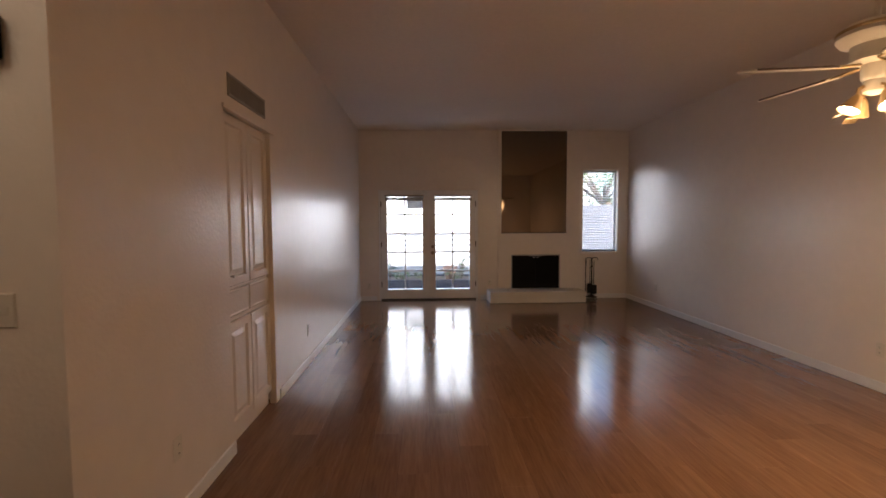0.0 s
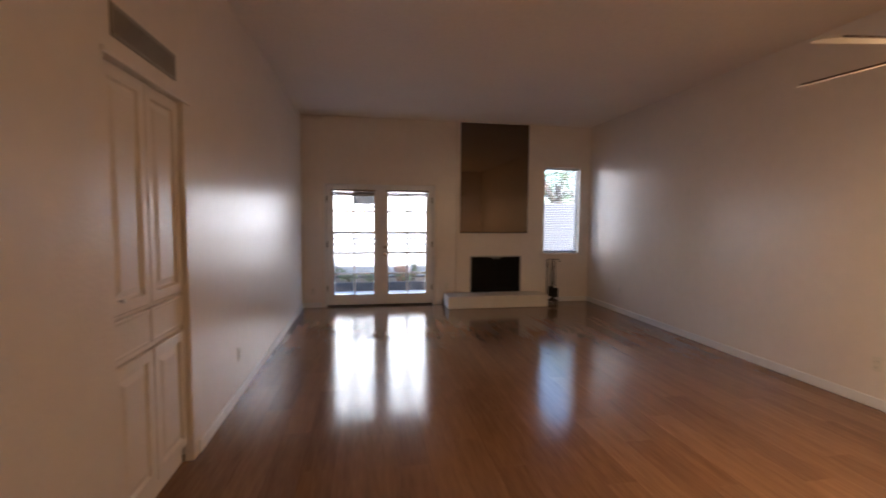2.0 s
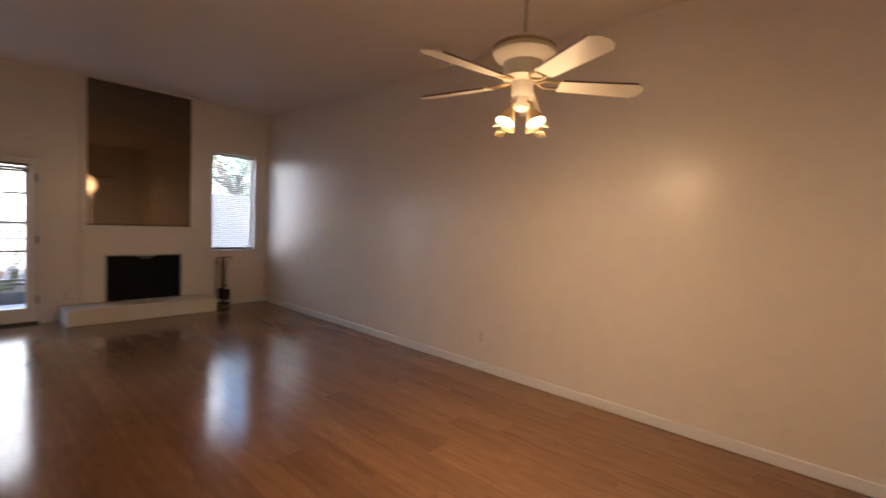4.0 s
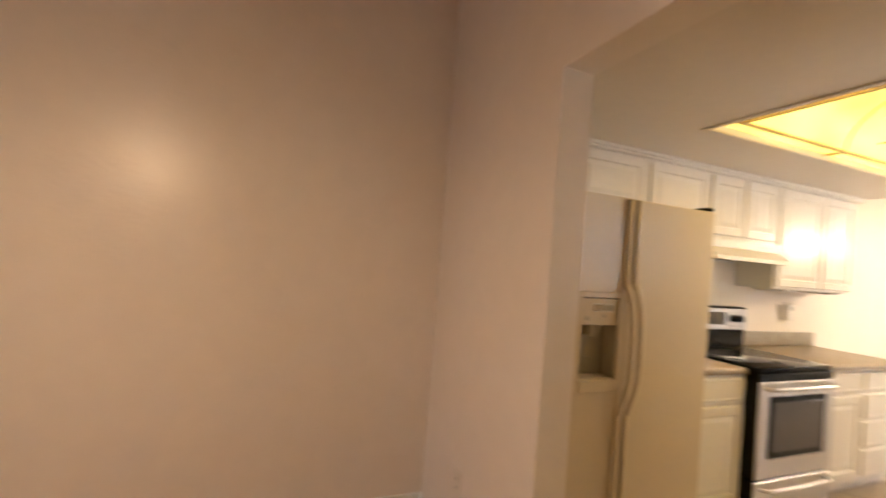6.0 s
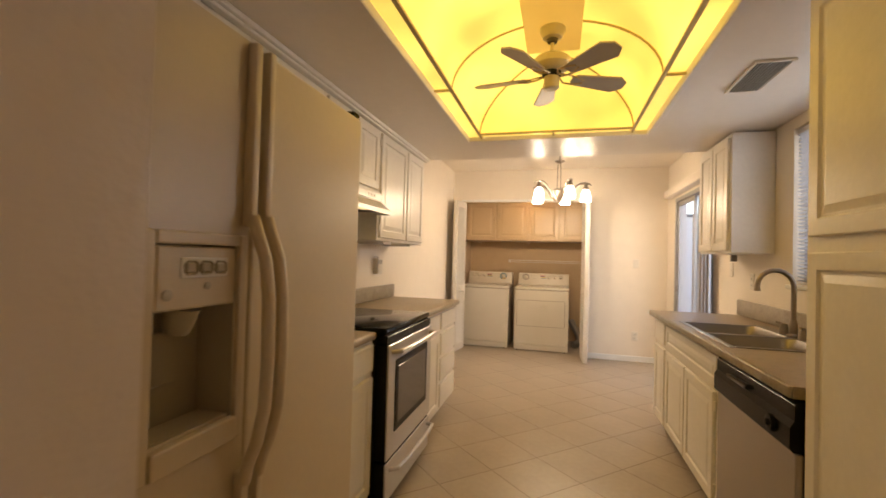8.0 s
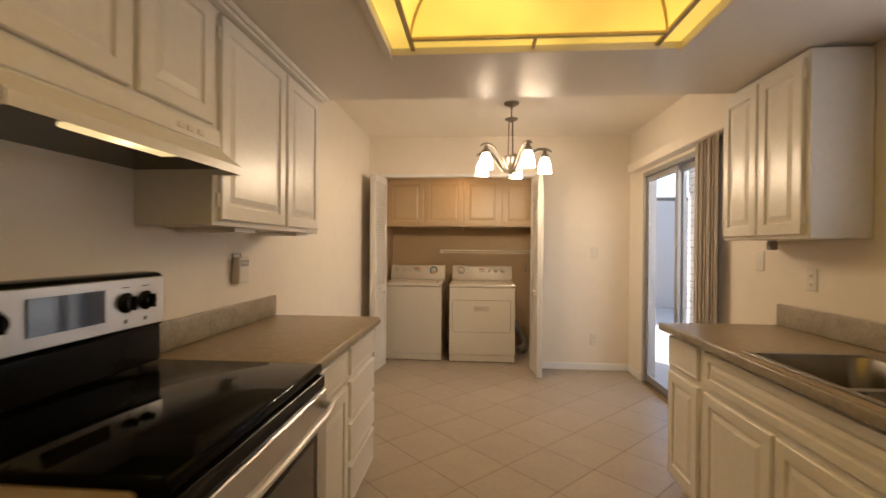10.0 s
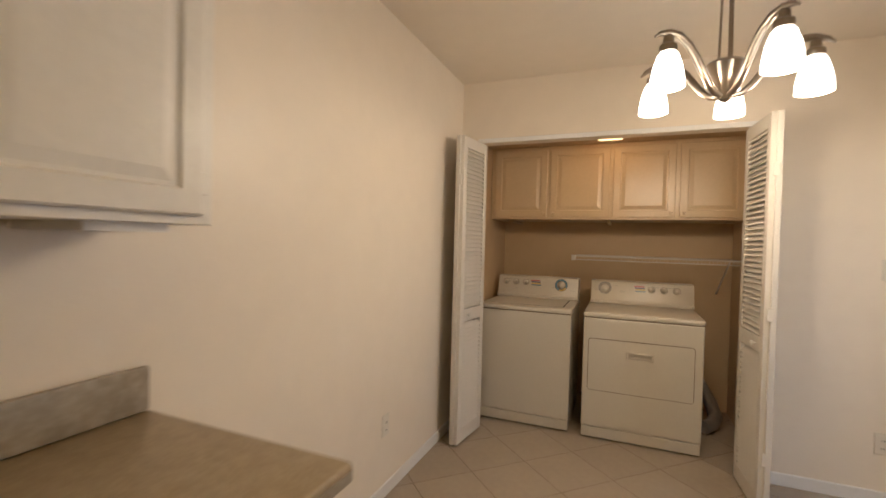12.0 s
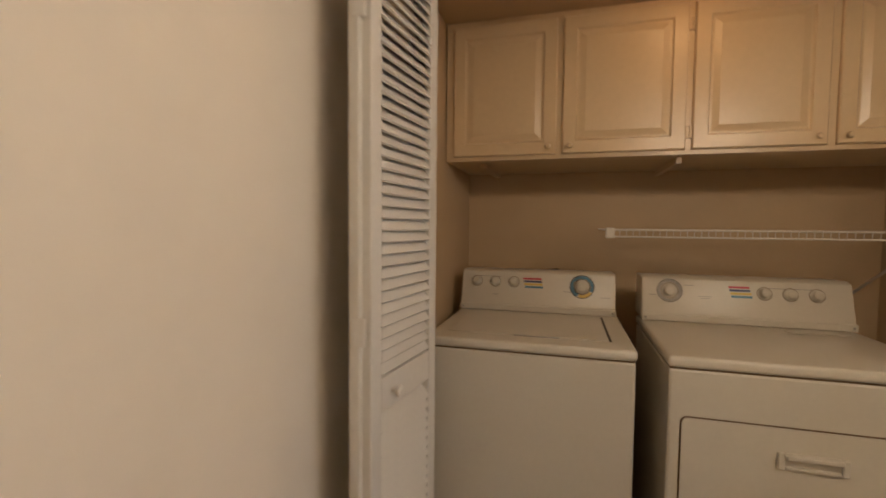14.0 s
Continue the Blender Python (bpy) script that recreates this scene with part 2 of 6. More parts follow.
LEAF = material("leaf_green", (0.075, 0.13, 0.035), rough=0.5, var=0.4, scale=6, fine=30)
BARK = material("bark", (0.16, 0.11, 0.075), rough=0.9, var=0.3, bump=0.6, bump_scale=30)
TERRA = material("terracotta", (0.33, 0.20, 0.14), rough=0.8, var=0.15)
PLANTER = material("grey_planter", (0.045, 0.048, 0.055), rough=0.7, var=0.15)
ROOFM = material("grey_roof", (0.2, 0.19, 0.18), rough=0.9, var=0.2)
BRICKM = material("patio_brick", (0.72, 0.64, 0.58), rough=0.85, var=0.2, rand=0.6)

# ---- building helpers ----
ORIGIN = {}


def thing(name, at, label="", category="", group="", kind=""):
    ob = new(name)
    ob.empty_display_size = 0.1
    ob.location = at
    ORIGIN[ob.name] = Vector(at)
    return tagged(ob, label, category, group, kind)


def part(name, bm, mat, parent, label="", smooth=False):
    """Links bm, given in world places, as one mesh under a thing or a part."""
    o = ORIGIN.get(parent.name, Vector((0, 0, 0))) if parent else Vector((0, 0, 0))
    if o.length:
        bmesh.ops.translate(bm, verts=bm.verts, vec=-o)
    bmesh.ops.recalc_face_normals(bm, faces=bm.faces)
    me = bpy.data.meshes.new(name)
    if smooth:
        for f in bm.faces:
            f.smooth = True
        for e in bm.edges:
            if len(e.link_faces) == 2 and e.calc_face_angle(0) > 0.6:
                e.smooth = False
    bm.to_mesh(me)
    bm.free()
    me.materials.append(mat)
    ob = new(name, me)
    if parent:
        ob.parent = parent
        ORIGIN[ob.name] = o
    if label:
        ob["label"] = label
    return ob


def structure(name, bm, mat, label, category="", parent=None):
    ob = part(name, bm, mat, parent)
    return tagged(ob, label, category or name.split("_")[0], kind="structure")


def box(bm, x0, x1, y0, y1, z0, z1, bevel=0.0, seg=1):
    x0, x1, y0, y1, z0, z1 = min(x0, x1), max(x0, x1), min(y0, y1), max(y0, y1), min(z0, z1), max(z0, z1)
    m = Matrix.Translation(((x0 + x1) / 2, (y0 + y1) / 2, (z0 + z1) / 2)) @ Matrix.Diagonal((x1 - x0, y1 - y0, z1 - z0, 1))
    vs = bmesh.ops.create_cube(bm, size=1, matrix=m)["verts"]
    if bevel:
        es = list({e for v in vs for e in v.link_edges})
        bmesh.ops.bevel(bm, geom=es, offset=bevel, segments=seg, affect="EDGES", profile=0.5)
    return bm


def boxes(*rows, bevel=0.0, seg=1):
    bm = bmesh.new()
    for r in rows:
        box(bm, *r, bevel=bevel, seg=seg)
    return bm


def tube(bm, pts, r, seg=10, caps=True):
    """A round tube along points; r is one radius or one for each point."""
    pts = [Vector(p) for p in pts]
    rs = r if isinstance(r, (list, tuple)) else [r] * len(pts)
    rings = []
    side = None
    for i, p in enumerate(pts):
        d = (pts[min(i + 1, len(pts) - 1)] - pts[max(i - 1, 0)]).normalized()
        if side is None:
            side = d.orthogonal().normalized()
        side = (side - d * side.dot(d)).normalized()
        up = d.cross(side)
        rings.append([bm.verts.new(p + (side * math.cos(a) + up * math.sin(a)) * rs[i]) for a in (2 * math.pi * k / seg for k in range(seg))])
    for a, b in zip(rings, rings[1:]):
        for k in range(seg):
            bm.faces.new((a[k], a[(k + 1) % seg], b[(k + 1) % seg], b[k]))
    if caps:
        bm.faces.new(rings[0][::-1])
        bm.faces.new(rings[-1])
    return bm


def lathe(bm, m, prof, seg=20):
    """A turned body: prof rows (radius, height) about the z axis of m."""
    rings = []
    for r, z in prof:
        rings.append([bm.verts.new(m @ Vector((max(r, 1e-4) * math.cos(2 * math.pi * k / seg), max(r, 1e-4) * math.sin(2 * math.pi * k / seg), z))) for k in range(seg)])
    for a, b in zip(rings, rings[1:]):
        for k in range(seg):
            bm.faces.new((a[k], a[(k + 1) % seg], b[(k + 1) % seg], b[k]))
    bm.faces.new(rings[0][::-1])
    bm.faces.new(rings[-1])
    return bm


def frame_axes(at, u, n):
    """Matrix with columns u (along), z (up), n (out of the face) at a corner."""
    u, n = Vector(u), Vector(n)
    v = Vector((0, 0, 1))
    return Matrix(((u.x, v.x, n.x, at[0]), (u.y, v.y, n.y, at[1]), (u.z, v.z, n.z, at[2]), (0, 0, 0, 1)))


# rail colour is dark because it includes the rails' own shade
RAIL_SHADED = material("shaded_rail_paint", (0.10, 0.105, 0.115), rough=0.6, var=0.1)
DEEP = ((0, 0.018), (0.005, 0.024), (0.055, 0.024), (0.064, 0.008), (0.074, 0.008), (0.105, 0.020))
RAISED = ((0, 0.014), (0.004, 0.018), (0.052, 0.018), (0.058, 0.010), (0.066, 0.010), (0.09, 0.016))
FLATDRAWER = ((0, 0.013), (0.005, 0.018), (0.014, 0.018), (0.018, 0.016))


def panel(bm, m, w, h, prof=RAISED):
    """A slab w by h whose face steps in and out by rows (inset, height)."""
    k = min(1.0, 0.42 * min(w, h) / prof[-1][0]) if prof[-1][0] else 1
    rings = []
    for i, n in ((0, 0), *prof):
        i *= k
        rings.append([bm.verts.new(m @ Vector(p)) for p in ((i, i, n), (w - i, i, n), (w - i, h - i, n), (i, h - i, n))])
    for a, b in zip(rings, rings[1:]):
        for k2 in range(4):
            bm.faces.new((a[k2], a[(k2 + 1) % 4], b[(k2 + 1) % 4], b[k2]))
    bm.faces.new(rings[0][::-1])
    bm.faces.new(rings[-1])
    return bm


def wall(name, axis, p0, p1, u0, u1, z0, z1, holes, mat, label):
    """A wall slab from p0 to p1 along axis, from u0 to u1 along the other, with openings (u0, u1, z0, z1) cut through."""
    us = sorted({u0, u1, *[v for h in holes for v in h[:2]]})
    zs = sorted({z0, z1, *[v for h in holes for v in h[2:]]})
    us, zs = [u for u in us if u0 <= u <= u1], [z for z in zs if z0 <= z <= z1]

    def solid(i, j):
        if not (0 <= i < len(us) - 1 and 0 <= j < len(zs) - 1):
            return False
        cu, cz = (us[i] + us[i + 1]) / 2, (zs[j] + zs[j + 1]) / 2
        return not any(a < cu < b and c < cz < d for a, b, c, d in holes)

    bm = bmesh.new()
    cache = {}

    def vert(p, u, z):
        key = (p, u, z)
        if key not in cache:
            cache[key] = bm.verts.new((p, u, z) if axis == "x" else (u, p, z))
        return cache[key]

    for i in range(len(us) - 1):
        for j in range(len(zs) - 1):
            if not solid(i, j):
                continue
            a, b, c, d = us[i], us[i + 1], zs[j], zs[j + 1]
            for p in (p0, p1):
                bm.faces.new((vert(p, a, c), vert(p, b, c), vert(p, b, d), vert(p, a, d)))
            for di, dj, q in ((-1, 0, ((a, c), (a, d))), (1, 0, ((b, c), (b, d))), (0, -1, ((a, c), (b, c))), (0, 1, ((a, d), (b, d)))):
                if not solid(i + di, j + dj):
                    (ua, za), (ub, zb) = q
                    bm.faces.new((vert(p0, ua, za), vert(p0, ub, zb), vert(p1, ub, zb), vert(p1, ua, za)))
    return structure(name, bm, mat, label, "wall")


# ---- the large structure ----
XL, XR, YB, YS, ZC = -1.09, 3.955, 8.15, 0.33, 3.15
KR, KB, LOW, NOOK = 1.07, -5.69, 2.21, 2.57
LOW_EDGE = -3.345

wall("wall_north", "y", YB, YB + 0.16, -2.42, XR + 0.15, -0.05, ZC + 0.1,
     [(-0.743, 1.111, -0.05, 2.055), (3.09, 3.755, 0.885, 2.42)], WALL, "off-white semi-gloss painted wall with doors and fireplace")
wall("wall_east", "x", XR, XR + 0.15, -7.0, YB, -0.05, ZC + 0.1, [], WALL, "long off-white semi-gloss painted wall")
wall("wall_west", "x", XL - 0.10, XL, 1.46, YB, -0.05, ZC + 0.1, [(2.70, 3.56, -0.05, 2.17)], WALL, "off-white semi-gloss wall with a built-in pantry")
wall("wall_entry_north", "y", 1.46, 1.58, -2.3, XL - 0.10, -0.05, ZC + 0.1, [], WALL, "off-white entry wall with a switch")
wall("wall_south", "y", 0.19, YS, 0.95, XR, -0.05, ZC + 0.1, [(1.815, 2.88, -0.05, 2.168)], WALL, "off-white wall with the kitchen opening")
wall("wall_entry_back", "y", -1.5, -1.4, -2.3, KR - 0.12, -0.05, ZC + 0.1, [], WALL, "plain entry wall")
wall("wall_hall_west", "x", -2.42, -2.3, -1.5, YB, -0.05, ZC + 0.1, [], WALL, "plain hall wall")
wall("wall_kitchen_west", "x", KR - 0.12, KR, -7.0, 0.19, -0.05, ZC + 0.1,
     [(-5.30, -3.93, -0.05, 2.09), (-2.52, -1.58, 1.20, 2.14)], KWALL, "warm white kitchen wall with glass door and window")
wall("wall_kitchen_south", "y", KB - 0.10, KB, KR, XR, -0.05, ZC + 0.1, [(2.09, 3.78, -0.05, 2.12)], KWALL, "warm white kitchen wall with laundry opening")
wall("wall_closet_back", "y", -7.0, -6.87, KR, XR, -0.05, ZC + 0.1, [], CLOSET, "laundry closet back wall, toned for shade and lamplight")
wall("wall_closet_side", "x", 1.86, 1.95, -6.87, KB - 0.10, -0.05, 2.6, [], CLOSET, "laundry closet side wall, toned for shade and lamplight")
wall("wall_kitchen_east_face", "x", XR - 0.006, XR - 0.001, KB, 0.19, 0.0, NOOK, [], KWALL, "warm white kitchen wall behind the worktop")
wall("wall_closet_east_face", "x", XR - 0.055, XR - 0.001, -6.87, KB - 0.10, 0.0, 2.21, [], CLOSET, "laundry closet side wall, toned for shade and lamplight")

structure("ceiling", boxes((-2.3, XR, YS, YB, ZC, ZC + 0.12), (-2.3, 0.95, -1.4, YS, ZC, ZC + 0.12)), CEIL, "high flat off-white ceiling", "ceiling")
LX0, LX1, LY0, LY1 = 1.855, 3.13, -2.755, -0.775
structure("ceiling_kitchen", boxes((KR, LX0, LOW_EDGE, 0.19, LOW, LOW + 0.09), (LX1, XR, LOW_EDGE, 0.19, LOW, LOW + 0.09),
          (LX0, LX1, LOW_EDGE, LY0, LOW, LOW + 0.09), (LX0, LX1, LY1, 0.19, LOW, LOW + 0.09),
          (KR, XR, LOW_EDGE, LOW_EDGE + 0.08, LOW + 0.09, 2.9)), LOWCEIL, "glossy lowered kitchen ceiling round the light box", "ceiling")
structure("ceiling_nook", boxes((KR, XR, KB, LOW_EDGE, NOOK, NOOK + 0.12)), KWALL, "warm white breakfast nook ceiling", "ceiling")
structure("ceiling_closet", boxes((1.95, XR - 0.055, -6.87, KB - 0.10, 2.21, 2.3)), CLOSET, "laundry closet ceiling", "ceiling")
structure("roof", boxes((-3.1, XR + 0.3, -1.6, YB + 0.5, ZC + 0.14, ZC + 0.3), (KR - 0.3, XR + 0.3, -7.2, -1.6, ZC + 0.14, ZC + 0.3)), ROOFM, "flat grey roof slab", "roof")

floor = structure("floor", boxes((-2.3, XR, YS - 0.0, YB, -0.06, -0.012), (-2.3, 0.95, -1.4, YS, -0.06, -0.012)), SUBFLOOR, "glossy warm oak laminate floor", "floor")
kfloor = structure("floor_kitchen", boxes((KR, XR, -6.87, YS, -0.06, -0.0006)), GROUT, "beige diagonal ceramic tile floor", "floor")
structure("threshold", boxes((1.815, 2.88, YS - 0.03, YS + 0.03, -0.004, 0.008), bevel=0.003), BRASS, "metal threshold strip between laminate and tile", "trim")


def baseboard(name, rows):
    bm = bmesh.new()
    for r in rows:
        box(bm, *r, bevel=0.004)
    return structure(name, bm, TRIM, "white painted baseboard", "baseboard")


baseboard("baseboard", [(XR - 0.014, XR, YS, YB, 0, 0.085)])
baseboard("baseboard_west", [(XL, XL + 0.014, 3.56, YB, 0, 0.085), (XL, XL + 0.014, 1.46, 2.70, 0, 0.085), (-2.3, XL + 0.014, 1.446, 1.46, 0, 0.085)])
baseboard("baseboard_north", [(XL + 0.014, -0.78, YB - 0.014, YB, 0, 0.085), (1.15, 1.28, YB - 0.014, YB, 0, 0.085), (3.01, XR - 0.014, YB - 0.014, YB, 0, 0.085)])
baseboard("baseboard_south", [(2.88, XR - 0.014, YS, YS + 0.014, 0, 0.085), (0.95, 1.815, YS, YS + 0.014, 0, 0.085)])
baseboard("baseboard_kitchen", [(KR, 2.03, KB, KB + 0.012, 0, 0.075), (3.84, XR - 0.006, KB, KB + 0.012, 0, 0.075),
                                (XR - 0.018, XR - 0.006, KB + 0.012, -3.30, 0, 0.075), (KR, KR + 0.012, -5.69, -5.34, 0, 0.075)])

# ---- living room ----
def outlet(at, n, name="wall_outlet", switch=False):
    """A cover plate with two sockets, or a rocker, on a wall whose outward normal is n."""
    x, y, z = at
    t = thing(name, at, "ivory plastic light switch plate on the wall" if switch else "ivory plastic duplex outlet plate on the wall", "switch" if switch else "outlet", "wall plates")
    u = Vector((0, 0, 1)).cross(Vector(n))
    m = frame_axes(Vector(at) - u * 0.036 - Vector((0, 0, 0.058)), u, n)
    part("plate", panel(bmesh.new(), m, 0.072, 0.116, ((0, 0.003), (0.004, 0.006))), PLATE, t)
    for dz in ((0.044,) if switch else (0.022, 0.066)):
        part("toggle" if switch else "socket", panel(bmesh.new(), m @ Matrix.Translation((0.021, dz, 0.0055)), 0.030, 0.028, ((0, 0.002), (0.003, 0.003))), PLATE, t)
    if not switch:
        for dz in (0.032, 0.076):
            for du in (0.029, 0.040):
                part("slot", panel(bmesh.new(), m @ Matrix.Translation((du, dz - 0.005, 0.0086)), 0.003, 0.011, ((0, 0.0004),)), SLOT, t)
    return t


outlet((XL, 4.47, 0.36), (1, 0, 0))
outlet((XL, 2.08, 0.36), (1, 0, 0))
outlet((XR, 7.08, 0.355), (-1, 0, 0))
outlet((XR, 3.46, 0.355), (-1, 0, 0))
outlet((3.49, YS, 0.365), (0, 1, 0))
outlet((1.33, YB, 0.32), (0, -1, 0))
outlet((-0.93, YB, 0.27), (0, -1, 0))
outlet((-1.275, 1.46, 1.16), (0, -1, 0), "light_switch", True)

chime = thing("door_chime", (-1.42, 1.46, 2.0), "dark brown box door chime high on the entry wall", "door chime")
part("cover", boxes((-1.55, -1.225, 1.405, 1.459, 1.97, 2.115), bevel=0.008), BLACKP, chime)


def pantry():
    t = thing("built_in_pantry", (XL, 3.1, 0), "white painted built-in pantry cabinet with raised-panel doors", "cabinet")
    xf = XL - 0.05
    part("body", boxes((xf - 0.55, xf - 0.002, 2.705, 3.555, 0.10, 2.165)), WALL, t)
    part("toe_kick", boxes((xf - 0.5, xf - 0.012, 2.705, 3.474, 0.0, 0.0985)), WALL, t)
    part("top_trim", boxes((XL - 0.045, XL + 0.012, 2.68, 3.575, 2.145, 2.172), bevel=0.004), WALL, t)
    part("jamb", boxes((xf, XL + 0.004, 3.475, 3.556, 0.0, 2.144), bevel=0.003), WALL, t)
    for y0, y1 in ((2.715, 3.083), (3.093, 3.468)):
        for z0, z1, kind in ((1.045, 2.135, 0), (0.845, 1.02, 1), (0.115, 0.815, 0)):
            m = frame_axes((xf, y0, z0), (0, 1, 0), (1, 0, 0))
            d = part("drawer" if kind else "door", panel(bmesh.new(), m, y1 - y0, z1 - z0, FLATDRAWER if kind else DEEP), WALL, t)
    lathe_m = Matrix.Translation((xf + 0.018, 2.80, 1.11)) @ Matrix.Rotation(radians(90), 4, "Y")
    part("knob", lathe(bmesh.new(), lathe_m, ((0.005, 0), (0.005, 0.012), (0.011, 0.018), (0.009, 0.026), (0.0, 0.028)), 12), DOORW, t, "white porcelain knob", True)


pantry()


def air_grille(at, axis_u, n, w, h, slats, vertical=True, name="air_vent", label="", mat=GRILLE):
    """A louvred register: backing, frame and slats."""
    t = thing(name, at, label, "air vent")
    m = frame_axes(at, axis_u, n)
    part("backing", panel(bmesh.new(), m, w, h, ((0, 0.002),)), SLOT, t)
    bm = bmesh.new()
    for u0, v0, du, dv in ((0, 0, w, 0.018), (0, h - 0.018, w, 0.018), (0, 0.018, 0.018, h - 0.036), (w - 0.018, 0.018, 0.018, h - 0.036)):
        panel(bm, m @ Matrix.Translation((u0, v0, 0.002)), du, dv, ((0, 0.005), (0.003, 0.008)))
    part("frame", bm, mat, t)
    for k in range(slats):
        if vertical:
            u = 0.02 + (w - 0.04) * (k + 0.3) / slats
            part("slat", panel(bmesh.new(), m @ Matrix.Translation((u, 0.018, 0.002)), (w - 0.04) / slats * 0.5, h - 0.036, ((0, 0.006),)), mat, t)
        else:
            v = 0.02 + (h - 0.04) * (k + 0.3) / slats
            part("slat", panel(bmesh.new(), m @ Matrix.Translation((0.018, v, 0.002)), w - 0.036, (h - 0.04) / slats * 0.5, ((0, 0.006),)), mat, t)
    return t


air_grille((XL, 2.76, 2.235), (0, 1, 0), (1, 0, 0), 0.62, 0.14, 30, True, "air_vent", "grey metal air vent grille above the pantry")


def french_door(x0, x1, hinge_left):
    t = thing("french_door", ((x0 + x1) / 2, YB + 0.03, 0.02), "white closed french door with ten glass panes", "door", "french doors")
    w = x1 - x0
    gx0, gx1, gz0, gz1 = x0 + 0.115, x1 - 0.115, 0.20, 1.955
    y0, y1 = YB + 0.03, YB + 0.075
    part("door_frame", boxes((x0, gx0, y0, y1, 0.025, 2.04), (gx1, x1, y0, y1, 0.025, 2.04), (gx0, gx1, y0, y1, 0.025, gz0), (gx0, gx1, y0, y1, gz1, 2.04), bevel=0.003), DOORW, t)
    cx = (gx0 + gx1) / 2
    rows = [gz0 + (gz1 - gz0) * k / 5 for k in range(6)]
    part("muntin", boxes((cx - 0.014, cx + 0.014, y0 + 0.004, y1 - 0.004, gz0, gz1), bevel=0.004), DOORW, t)
    for z in rows[1:-1]:
        part("muntin", boxes((gx0, gx1, y0 + 0.005, y1 - 0.005, z - 0.014, z + 0.014), bevel=0.004), DOORW, t)
    for a, b in ((gx0, cx - 0.014), (cx + 0.014, gx1)):
        for za, zb in zip(rows, rows[1:]):
            p = part("pane", boxes((a, b, y0 + 0.02, y0 + 0.024, za + 0.014, zb - 0.014)), GLASS, t)
            p.visible_shadow = False
    hx = x0 if hinge_left else x1
    for z in (0.30, 1.05, 1.80):
        part("hinge", boxes((hx - 0.012, hx + 0.012, y0 - 0.012, y0 - 0.001, z - 0.05, z + 0.05), bevel=0.003), SLOT, t, "dark metal hinge")
    return t


french_door(-0.700, 0.185, True)
fd2 = french_door(0.199, 1.068, False)
for z, r in ((1.003, 0.029), (0.885, 0.034)):
    mm = Matrix.Translation((0.257, YB + 0.03, z)) @ Matrix.Rotation(radians(90), 4, "X")
    part("deadbolt" if r < 0.032 else "door_knob", lathe(bmesh.new(), mm, ((r, 0), (r, 0.008), (r * 0.4, 0.012), (r * 0.4, 0.03), (r * 0.95, 0.042), (r * 0.8, 0.06), (0.0, 0.064)) if r > 0.032 else ((r, 0), (r, 0.010), (r * 0.6, 0.016), (r * 0.5, 0.026), (0, 0.027)), 18), NICKEL, fd2, "nickel lock fitting", True)
part("astragal", boxes((0.166, 0.219, YB + 0.018, YB + 0.0295, 0.03, 2.038), bevel=0.003), DOORW, fd2)
structure("door_frame", boxes((-0.743, -0.704, YB + 0.005, YB + 0.15, 0.0, 2.055), (1.072, 1.111, YB + 0.005, YB + 0.15, 0.0, 2.055), (-0.704, 1.072, YB + 0.005, YB + 0.15, 2.043, 2.055), (-0.7035, -0.683, YB + 0.078, YB + 0.11, 0.025, 2.0425), (1.051, 1.0715, YB + 0.078, YB + 0.11, 0.025, 2.0425), (-0.682, 1.050, YB + 0.078, YB + 0.11, 2.022, 2.0425), bevel=0.002), TRIM, "white painted door frame", "door")
structure("trim", boxes((-0.800, -0.740, YB - 0.012, YB, 0, 2.115), (1.108, 1.168, YB - 0.012, YB, 0, 2.115), (-0.740, 1.108, YB - 0.012, YB, 2.052, 2.115), bevel=0.004), WALL, "painted casing round the french doors", "trim")
structure("door_sill", boxes((-0.704, 1.072, YB - 0.02, YB + 0.16, -0.02, 0.022), bevel=0.004), SLOT, "dark metal threshold under the french doors", "threshold")
for a, b in ((-0.615, 0.085), (0.298, 0.985)):
    t = thing("roller_shade", ((a + b) / 2, YB + 0.01, 1.93), "rolled-up tan fabric shade at the top of the glass", "blind", "door shades")
    bm = bmesh.new()
    tube(bm, [(a, YB + 0.008, 1.905), (b, YB + 0.008, 1.905)], 0.017, 10)
    tube(bm, [(a, YB + 0.010, 1.872), (b, YB + 0.010, 1.872)], 0.015, 10)
    part("roll", bm, TANBLIND, t, smooth=True)
    part("headrail", boxes((a - 0.01, b + 0.01, YB - 0.006, YB + 0.028, 1.93, 1.962), bevel=0.004), TANBLIND, t)


